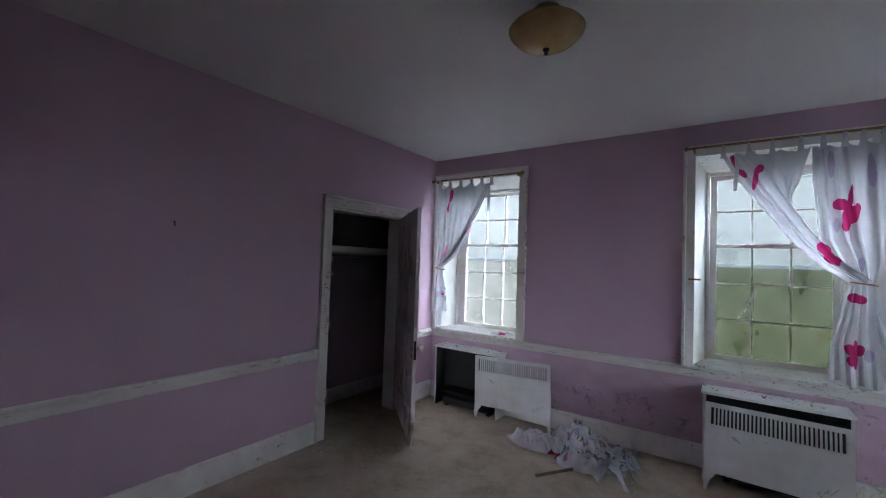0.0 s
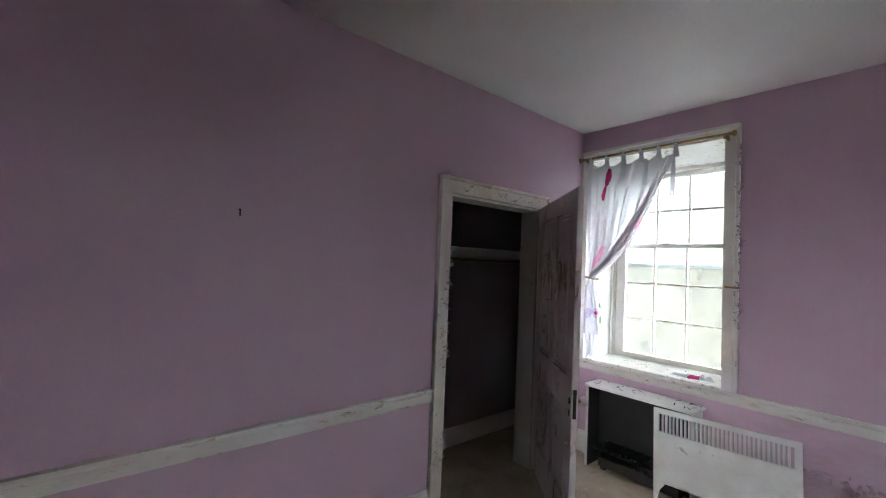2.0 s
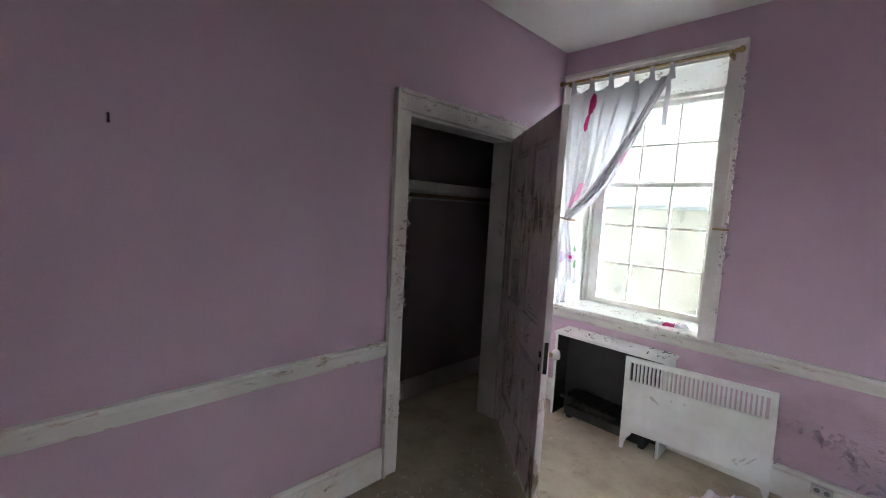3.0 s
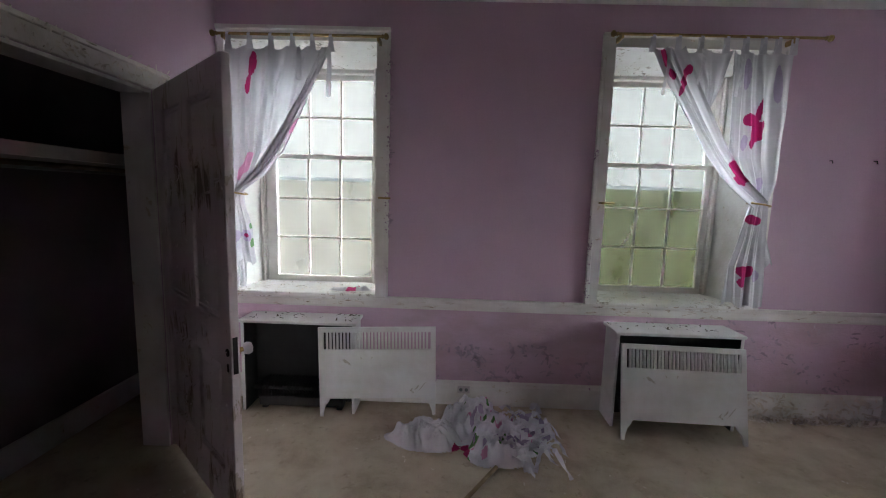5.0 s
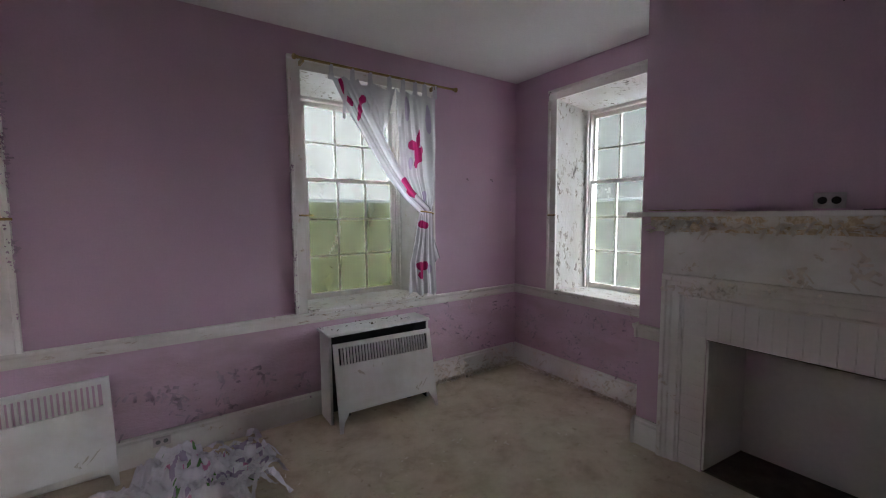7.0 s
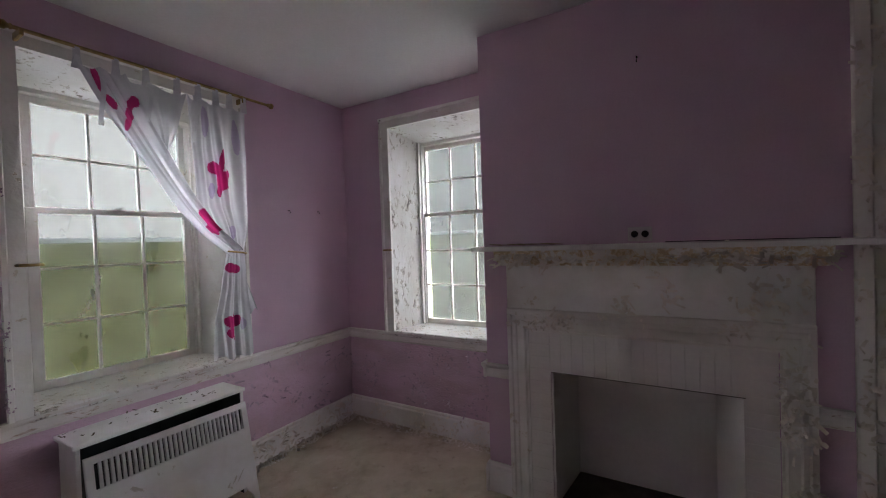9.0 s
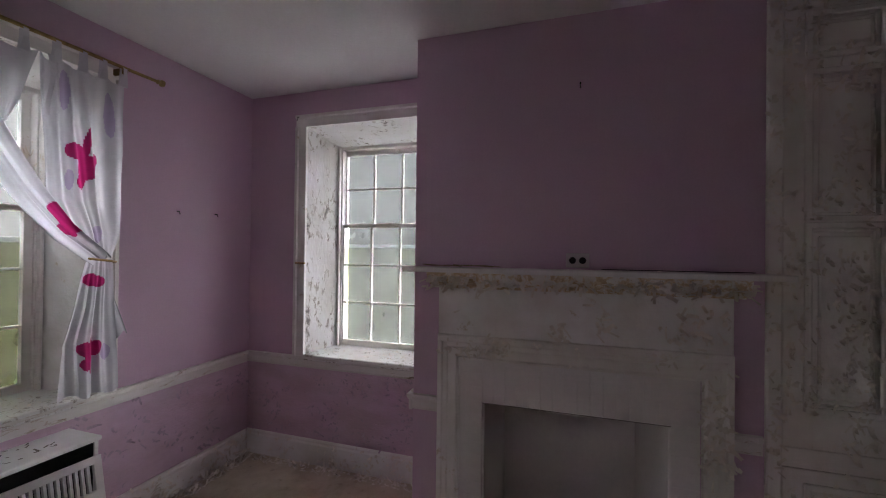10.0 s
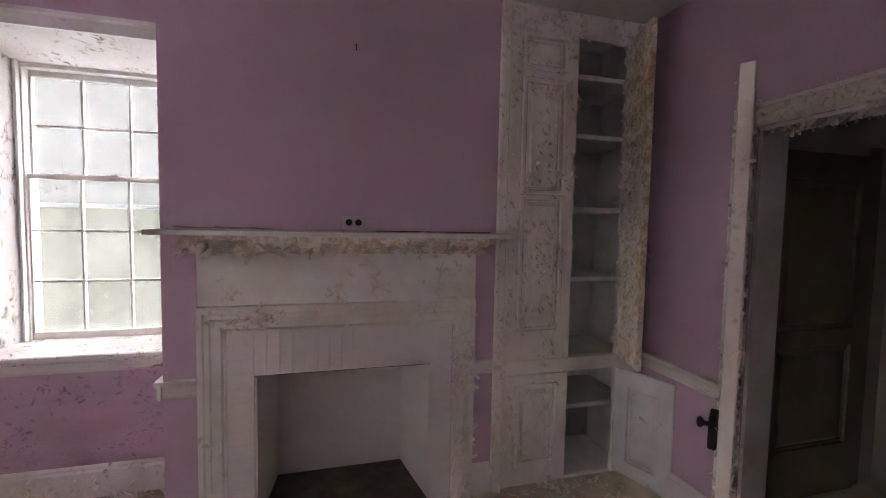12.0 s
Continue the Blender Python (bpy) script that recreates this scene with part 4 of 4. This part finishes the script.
def cloth(name, parent, top, left, right, spots, folds, amp, y0, seed, pinch=None, tabs=0):
    """A hanging sheet between two edges (z, x) from the top down, in pleats that run along it. pinch: the height at which it is tied."""
    bm = bmesh.new()
    zt, zb = left[0][0], left[-1][0]
    nz, nu = max(24, int((zt - zb) * 170)), 30 + folds * 16
    grid, flat = [], []
    for j in range(nz + 1):
        z = zt + (zb - zt) * j / nz
        xl, xr = lerp_table(left, z), lerp_table(right, z)
        near = math.exp(-((z - pinch) / 0.14) ** 2) if pinch else 0
        row, xs_ = [], []
        for i in range(nu + 1):
            u = i / nu
            x = xl + (xr - xl) * u
            ph = 2 * math.pi * (folds * u + 1.1 * noise.noise((u * 2.2, z * 0.6, seed)))
            grow = 0.35 + 0.65 * smooth((zt - z) / 0.35)
            y = y0 + amp * grow * (1 - 0.4 * near) * (0.75 + 0.7 * noise.noise((u * 3.1, z * 0.9, seed + 20))) * (math.sin(ph) + 0.35 * math.sin(2.1 * ph + 3 * z)) + 0.008 * noise.noise((u * 6, z * 3, seed + 4))
            sag = 0.026 * abs(math.sin(math.pi * tabs * u)) * math.exp(-((zt - z) / 0.07)) if tabs else 0
            hem = 0.05 * noise.noise((u * 3, seed, 1)) * smooth((zb + 0.3 - z) / 0.3)
            row.append(bm.verts.new((x + 0.006 * noise.noise((u * 5, z * 4, seed + 8)), y, z - top - sag + hem)))
            xs_.append(x)
        grid.append(row)
        flat.append((z, xs_))
    for j in range(nz):
        z = flat[j][0]
        for i in range(nu):
            f = bm.faces.new((grid[j][i], grid[j][i + 1], grid[j + 1][i + 1], grid[j + 1][i]))
            for sx, sz, rx, rz, turn, k in spots:
                ca, sa = math.cos(radians(turn)), math.sin(radians(turn))
                ex, ez = flat[j][1][i] - sx, z - sz
                if ((ex * ca + ez * sa) / rx) ** 2 + ((ez * ca - ex * sa) / rz) ** 2 < 1:
                    f.material_index = k
    return part(name, bm, PRINTS, parent, "", True)


def curtain(label, top, tabs_x, tails, tie):
    """A tab-top curtain's loops, strings and hold-back ring; tie: x from, x to, z. The sheets are hung by the caller."""
    c = thing("curtain", label, "curtain", (0, 3.97, top))
    tagged(c, group="curtains at the windows")
    for x in tabs_x:
        bm = bmesh.new()
        pts = [(-0.004, -0.03), (-0.016, 0.03), (-0.015, 0.066), (0.0, 0.078), (0.015, 0.066), (0.016, 0.03), (0.006, -0.03)]
        a = [bm.verts.new((x - 0.010 - 0.012 * max(0, 0.02 - z) / 0.05, y, z)) for y, z in pts]
        d = [bm.verts.new((x + 0.010 + 0.012 * max(0, 0.02 - z) / 0.05, y, z)) for y, z in pts]
        for k in range(len(pts) - 1):
            bm.faces.new((a[k], a[k + 1], d[k + 1], d[k]))
        part("tab_loop", bm, CLOTH, c)
    for x, z_end in tails:
        bm = bmesh.new()
        prev = None
        for k in range(9):
            q = k / 8
            z = -0.02 + (z_end - top + 0.02) * q
            xx = x + 0.006 * math.sin(5 * q)
            cur = [bm.verts.new((xx - 0.013, -0.045 - 0.01 * math.sin(4 * q), z)), bm.verts.new((xx + 0.013, -0.04 - 0.01 * math.sin(4 * q + 1), z))]
            if prev:
                bm.faces.new((prev[0], prev[1], cur[1], cur[0]))
            prev = cur
        part("tie_string", bm, CLOTH, c)
    xa, xb, tz = tie
    ring = [(xa + (xb - xa) * (0.5 - 0.5 * math.cos(a)), 0.05 * math.sin(a) - 0.01, tz - top + 0.01 * math.cos(a)) for a in (2 * math.pi * k / 20 for k in range(21))]
    part("tie_back", tube(bmesh.new(), ring, 0.006, 8), BRASS, c, "tarnished brass hold-back ring")
    return c


c1 = curtain("white butterfly curtain tied back beside the window", 2.46, [-2.44, -2.30, -2.16, -2.02, -1.89, -1.77], [(-1.772, 2.14), (-2.145, 2.12), (-1.965, 2.24)], (-2.45, -2.345, 1.508))
lead1 = [(2.46, -1.75), (2.247, -1.852), (2.012, -1.962), (1.784, -2.075), (1.627, -2.205), (1.525, -2.35)]
cloth("cloth", c1, 2.46, [(2.46, -2.465), (2.15, -2.46), (1.87, -2.452), (1.52, -2.44)], [(z, x - 0.03) for z, x in lead1], SPOTS1, 5, 0.020, 0.0, 1.0, 1.5, 5)
cloth("folded_edge", c1, 2.46, [(2.44, -1.82), (2.157, -1.955), (1.909, -2.105), (1.698, -2.25), (1.515, -2.42)], [(2.44, -1.755)] + lead1[1:], SPOTS1, 2, 0.010, -0.045, 3.0, 1.5)
cloth("tail", c1, 2.46, [(1.53, -2.43), (1.41, -2.455), (1.04, -2.47)], [(1.53, -2.36), (1.43, -2.358), (1.283, -2.311), (1.04, -2.281)], SPOTS1, 3, 0.018, -0.01, 5.0, 1.5)
cloth("lower_tail", c1, 2.46, [(1.06, -2.47), (0.85, -2.465)], [(1.06, -2.37), (0.85, -2.385)], [], 2, 0.012, 0.02, 6.0)

c2 = curtain("white butterfly curtain swept across the window and tied back", 2.50, [0.28, 0.44, 0.58, 0.74, 0.86, 0.97, 1.06, 1.16], [(0.36, 2.2), (0.575, 2.27), (0.815, 2.2)], (0.985, 1.125, 1.53))
cloth("swept_edge", c2, 2.50, [(2.50, 0.26), (2.26, 0.385), (2.0, 0.56), (1.81, 0.69), (1.65, 0.835), (1.535, 0.99)], [(2.50, 0.47), (2.25, 0.59), (2.09, 0.68), (1.876, 0.80), (1.70, 0.93), (1.56, 1.08), (1.535, 1.10)], SPOTS2, 3, 0.013, -0.03, 11.0, 1.53, 2)
cloth("top_fold", c2, 2.50, [(2.50, 0.45), (2.3, 0.57), (2.11, 0.662)], [(2.50, 0.80), (2.25, 0.735), (2.11, 0.676)], SPOTS2, 2, 0.012, 0.01, 12.0, None, 2)
cloth("hanging_panel", c2, 2.50, [(2.50, 0.80), (2.2, 0.806), (1.825, 0.841), (1.64, 0.93), (1.535, 1.03)], [(2.50, 1.175), (2.087, 1.168), (1.66, 1.157), (1.535, 1.118)], SPOTS2, 4, 0.019, 0.015, 13.0, 1.53, 4)
cloth("tail", c2, 2.50, [(1.535, 0.99), (1.3, 0.944), (1.12, 0.892), (0.85, 0.885)], [(1.535, 1.11), (1.32, 1.118), (1.12, 1.13), (0.85, 1.145)], SPOTS2, 4, 0.020, -0.015, 14.0, 1.53)
cloth("side_tail", c2, 2.50, [(1.535, 1.07), (1.32, 1.09), (1.12, 1.12)], [(1.535, 1.12), (1.32, 1.155), (1.12, 1.215)], [(1.12, 1.3, 0.012, 0.1, 5, 3)], 2, 0.012, 0.03, 15.0, 1.53)


def rod(x0, x1, z, ends):
    r = thing("curtain_rod", "thin tarnished brass curtain rod over the window", "curtain rod", ((x0 + x1) / 2, 3.97, z))
    h = (x1 - x0) / 2
    part("bar", tube(bmesh.new(), [(-h, 0, 0), (h, 0, 0)], 0.009), BRASS, r)
    for s in (-1, 1):
        part("finial", turned(bmesh.new(), [(0.009, 0), (0.014, s * 0.006), (0.010, s * 0.014), (0.020, s * 0.028), (0.019, s * 0.04), (0.006, s * 0.048)], (s * h, 0, 0), "x", 14), BRASS, r)
    for x in ends:
        part("bracket", B(x - (x0 + x1) / 2 - 0.008, x - (x0 + x1) / 2 + 0.008, -0.012, 0.086, -0.03, 0.004, 0.003), BRASS, r)
    return r


rod(-2.51, -1.445, 2.527, (-2.475, -1.465))
rod(0.06, 1.345, 2.575, (0.085, 1.17))


def holdback(at, out):
    o = thing("curtain_hook", "small brass curtain hold-back hook", "hook", at)
    tagged(o, group="curtain hooks on the casings")
    d = Vector(out)
    s = Vector((-d.y, d.x, 0))
    part("stem", tube(bmesh.new(), [(0, 0, 0), d * 0.05, d * 0.055 + s * 0.035, d * 0.05 + s * 0.08], 0.007, 8), BRASS, o)
    return o


holdback((-1.46, NORTH - 0.025, 1.5), (0, -1, 0))
holdback((0.055, NORTH - 0.025, 1.51), (0, -1, 0))
holdback((EAST - 0.025, 3.60, 1.5), (-1, 0, 0))
nail((EAST - 0.03, 3.62, 2.6), (-1, 0, 0), 0.03)


# ---- heap of curtains on the carpet ----
def heap():
    h = thing("curtain_heap", "crumpled heap of white butterfly curtains on the carpet", "curtain", (-0.755, 3.665, 0))
    bm = bmesh.new()
    nx, ny, W, D = 190, 130, 1.2, 0.74
    lobes = [(-0.32, -0.04, 0.24, 0.15, 0.085), (-0.02, 0.12, 0.21, 0.19, 0.15), (0.14, -0.04, 0.25, 0.19, 0.12), (0.10, -0.20, 0.17, 0.11, 0.08), (0.34, 0.04, 0.17, 0.11, 0.07)]
    vs = {}

    def fold(x, y, fx, fy, seed_):
        """Sharp soft-backed creases."""
        n_ = noise.noise((x * fx, y * fy, seed_))
        return (1 - min(1.0, abs(n_) * 2.6)) ** 1.4
    for i in range(nx + 1):
        for j in range(ny + 1):
            x, y = (i / nx - 0.5) * W, (j / ny - 0.5) * D
            m = max(hh * (1 - ((x - cx) / rx) ** 2 - ((y - cy) / ry) ** 2 + 0.5 * noise.noise((x * 9, y * 9, 3))) for cx, cy, rx, ry, hh in lobes)
            if m < -0.01:
                continue
            wx, wy = x + 0.09 * noise.noise((x * 4, y * 4, 1)), y + 0.09 * noise.noise((x * 4, y * 4, 7))
            calm = 1.0 - 0.15 * smooth((-0.12 - x) / 0.12)
            ridge = 0.044 * fold(wx, wy, 6, 10, 0) + 0.036 * calm * fold(wx + wy, wy - wx, 11, 8, 5) + 0.022 * calm * fold(wx, wy, 18, 14, 9) + 0.008 * fold(wx - wy, wx + wy, 30, 34, 12)
            env = smooth((m + 0.012) / 0.05)
            vs[i, j] = bm.verts.new((x, y, 0.004 + (max(m, 0) * 0.7 + ridge * calm) * env))
    for i in range(nx):
        for j in range(ny):
            q = [(i, j), (i + 1, j), (i + 1, j + 1), (i, j + 1)]
            if all(k in vs for k in q):
                f = bm.faces.new([vs[k] for k in q])
                p = f.calc_center_median()
                v = noise.noise((p.x * 9, p.y * 9, 20))
                if ((p.x + 0.10) / 0.055) ** 2 + ((p.y + 0.17) / 0.06) ** 2 < 1 + v:
                    f.material_index = 1
                elif p.x < -0.1:
                    continue
                elif noise.noise((p.x * 16, p.y * 16, 20)) > 0.4:
                    f.material_index = 3
                elif noise.noise((p.x * 22, p.y * 22, 40)) > 0.47:
                    f.material_index = 4
                elif noise.noise((p.x * 20, p.y * 20, 60)) > 0.52:
                    f.material_index = 2
    part("cloth", bm, HEAP_PRINTS, h, "crumpled white cotton with printed spots", True)
    rr = random.Random(9)
    for k in range(62):
        bm = bmesh.new()
        a = rr.uniform(-1.3, 1.0)
        x, y = rr.uniform(0.02, 0.38), rr.uniform(-0.26, 0.14)
        z = rr.uniform(0.03, 0.13)
        prev = None
        ln, w = rr.uniform(0.08, 0.22), rr.uniform(0.010, 0.021)
        for s in range(13):
            t = s / 12
            a += rr.uniform(-0.5, 0.5)
            x, y = x + math.cos(a) * ln / 12, y + math.sin(a) * ln / 12
            zz = max(0.006 + 0.004 * rr.random(), z * (1 - t * 1.1) + 0.07 * math.sin(math.pi * t))
            n_ = Vector((-math.sin(a), math.cos(a), rr.uniform(-0.5, 0.5))) * w
            cur = [bm.verts.new(Vector((x, y, zz)) + n_), bm.verts.new(Vector((x, y, max(0.004, zz + 0.004))) - n_)]
            for c_ in cur:
                c_.co.z = max(0.003, c_.co.z)
            if prev:
                bm.faces.new((prev[0], prev[1], cur[1], cur[0]))
            prev = cur
        part("tie_string", bm, VIOLET if k % 6 == 0 else HEAP_CLOTH, h)
    return h


heap()
stick = solid("wooden_stick", tube(bmesh.new(), [(-0.66, 3.36, 0.014), (-0.85, 3.09, 0.012)], 0.011, 8), WOOD, "thin bare wooden stick lying on the carpet", "stick")

# cloth left on the sill of the first window
bm = bmesh.new()
vs = {}
for i in range(61):
    for j in range(25):
        x, y = (i / 60 - 0.5) * 0.34, (j / 24 - 0.5) * 0.12
        m = 1 - (x / 0.16) ** 2 - (y / 0.05) ** 2 + 0.9 * noise.noise((x * 14, y * 18, 2))
        if m > 0:
            vs[i, j] = bm.verts.new((x, y, 0.002 + 0.03 * smooth(m) * (0.6 + 0.8 * abs(noise.noise((x * 22, y * 22, 6))))))
for i in range(60):
    for j in range(24):
        q = [(i, j), (i + 1, j), (i + 1, j + 1), (i, j + 1)]
        if all(k in vs for k in q):
            f = bm.faces.new([vs[k] for k in q])
            p = f.calc_center_median()
            f.material_index = 1 if abs(p.x - 0.03) < 0.035 + 0.03 * noise.noise((p.x * 30, p.y * 30, 0)) else 0
rag = solid("cloth_scrap", bm, PRINTS, "crumpled white and magenta cloth scrap on the sill", "cloth", "", True)
rag.location = (-1.70, 4.17, WIN_Z0 + 0.012)

# electric outlet low on the north wall
ob = thing("baseboard_outlet", "grey outlet set in the baseboard", "outlet", (-0.83, NORTH - 0.02, 0.12))
part("cover_plate", B(-0.045, 0.045, -0.006, 0, -0.028, 0.028, 0.002), PLASTIC, ob)
for s in (-1, 1):
    part("socket", turned(bmesh.new(), [(0.013, -0.006), (0.013, -0.008), (0.01, -0.0085)], (s * 0.02, 0, 0), "y", 12), ALU, ob)

# splinters and a strip left on the mantel
for k, (y, dy, x) in enumerate(((2.22, 0.19, 1.69), (2.30, 0.11, 1.66), (2.12, 0.13, 1.70))):
    pts = [(0, -dy, 0.004), (0.004, -dy * 0.3, 0.010), (-0.003, dy * 0.4, 0.006), (0.002, dy, 0.012)]
    o = solid("wood_splinter", tube(bmesh.new(), pts, 0.0022, 5), WOOD, "dark splinter lying on the mantel shelf", "splinter")
    o.location = (x, y, 1.5155)
o = solid("cable_strip", B(-0.003, 0.003, -0.32, 0.32, 0.0, 0.004, 0.001), IRON, "thin dark cable strip along the mantel shelf", "cable")
o.location = (BREAST - 0.006, 1.18, 1.5155)

# torn tape on a lower pane of the second window
bm = bmesh.new()
rng = random.Random(4)
for k in range(12):
    s = k / 11
    x, z = 0.51 - 0.10 * s + rng.uniform(-0.012, 0.012), 1.42 - 0.22 * s + rng.uniform(-0.01, 0.01)
    w_, h_ = rng.uniform(0.003, 0.008), rng.uniform(0.008, 0.022)
    box(bm, x - w_, x + w_, -0.0015, 0, z - h_, z + h_)
tape = solid("torn_tape", bm, WHITE, "torn white tape scraps stuck on the pane", "tape")
tape.location = (0, NORTH + 0.374, 0)

# ---- scraps of paint ----
bm = bmesh.new()
flakes(bm, (-1.1, NORTH - 0.002, 0.2), (1.2, 0, 0), (0, 0, 0.26), (0, -1, 0), 120, 0.04, 0.55, 6, 0.58, 41)
flakes(bm, (1.0, NORTH - 0.002, 0.2), (1.2, 0, 0), (0, 0, 0.5), (0, -1, 0), 130, 0.03, 0.65, 6, 0.52, 42)
flakes(bm, (EAST - 0.002, BR_N, 0.2), (0, 1.6, 0), (0, 0, 0.5), (-1, 0, 0), 280, 0.026, 0.65, 6, 0.5, 43)
flakes(bm, (-1.405, NORTH - 0.03, 0.85), (0.014, 0, 0), (0, 0, 1.7), (0.3, -1, 0), 120, 0.022, 0.5, 6, 0.48, 61)
flakes(bm, (0.0, NORTH - 0.03, 0.85), (0.012, 0, 0), (0, 0, 1.0), (-0.3, -1, 0), 60, 0.02, 0.5, 6, 0.5, 62)
solid("peeling_paint", bm, FLAKE_L, "curling scraps of lilac paint on the walls", "paint flakes", "stuff")
bm = bmesh.new()
flakes(bm, (0.99, NORTH - 0.12, 0.003), (1.2, 0, 0), (0, 0.09, 0), (0, 0, 1), 260, 0.035, 0.8, 4, 0.35, 44)
flakes(bm, (EAST - 0.12, BR_N, 0.003), (0.09, 0, 0), (0, 1.6, 0), (0, 0, 1), 220, 0.03, 0.8, 4, 0.4, 45)
flakes(bm, (-2.5, 0.2, 0.003), (4.2, 0, 0), (0, 3.6, 0), (0, 0, 1), 260, 0.018, 0.4, 1.5, 0.5, 46)
flakes(bm, (-2.5, 2.3, 0.003), (0.7, 0, 0), (0, 0.8, 0), (0, 0, 1), 150, 0.02, 0.4, 2, 0.4, 47)
flakes(bm, (1.2, 0.0, 0.003), (0.5, 0, 0), (0, 0.8, 0), (0, 0, 1), 230, 0.035, 0.4, 3, 0.4, 48)
flakes(bm, (0.99, NORTH - 0.024, 0.02), (1.2, 0, 0), (0, 0, 0.15), (0, -1, 0), 150, 0.035, 0.8, 5, 0.42, 49)
flakes(bm, (EAST - 0.024, BR_N, 0.02), (0, 1.6, 0), (0, 0, 0.16), (-1, 0, 0), 110, 0.03, 0.8, 5, 0.45, 50)
solid("floor_scraps", bm, FLAKE, "scraps of fallen white paint on the carpet", "paint flakes", "stuff")
for k, (o, u, v, cnt) in enumerate((((-2.48, 4.12, 0.0), (0.95, 0, 0), (0, 0.28, 0), 90), ((0.13, 4.12, 0.0), (0.95, 0, 0), (0, 0.28, 0), 70), ((2.25, 2.6, 0.0), (0.28, 0, 0), (0, 0.92, 0), 120))):
    bm = flakes(bmesh.new(), (0, 0, 0.0008), u, v, (0, 0, 1), cnt, 0.022, 0.5, 4, 0.4, 51 + k)
    s_ = solid("sill_scraps", bm, FLAKE, "scraps of fallen paint on the window sill", "paint flakes", "stuff")
    s_.location = (o[0], o[1], WIN_Z0 + 0.012)
for x, w_ in ((-2.36, 0.76), (0.17, 0.82)):
    bm = flakes(bmesh.new(), (0, 0, 0.0008), (w_, 0, 0), (0, 0.17, 0), (0, 0, 1), 45, 0.022, 0.4, 5, 0.35, int(60 + x * 3))
    s_ = solid("cover_scraps", bm, SOOT, "dark scraps of paint and dirt on the radiator cover", "paint flakes", "stuff")
    s_.location = (x, NORTH - 0.19, 0.6555 if x < 0 else 0.6685)
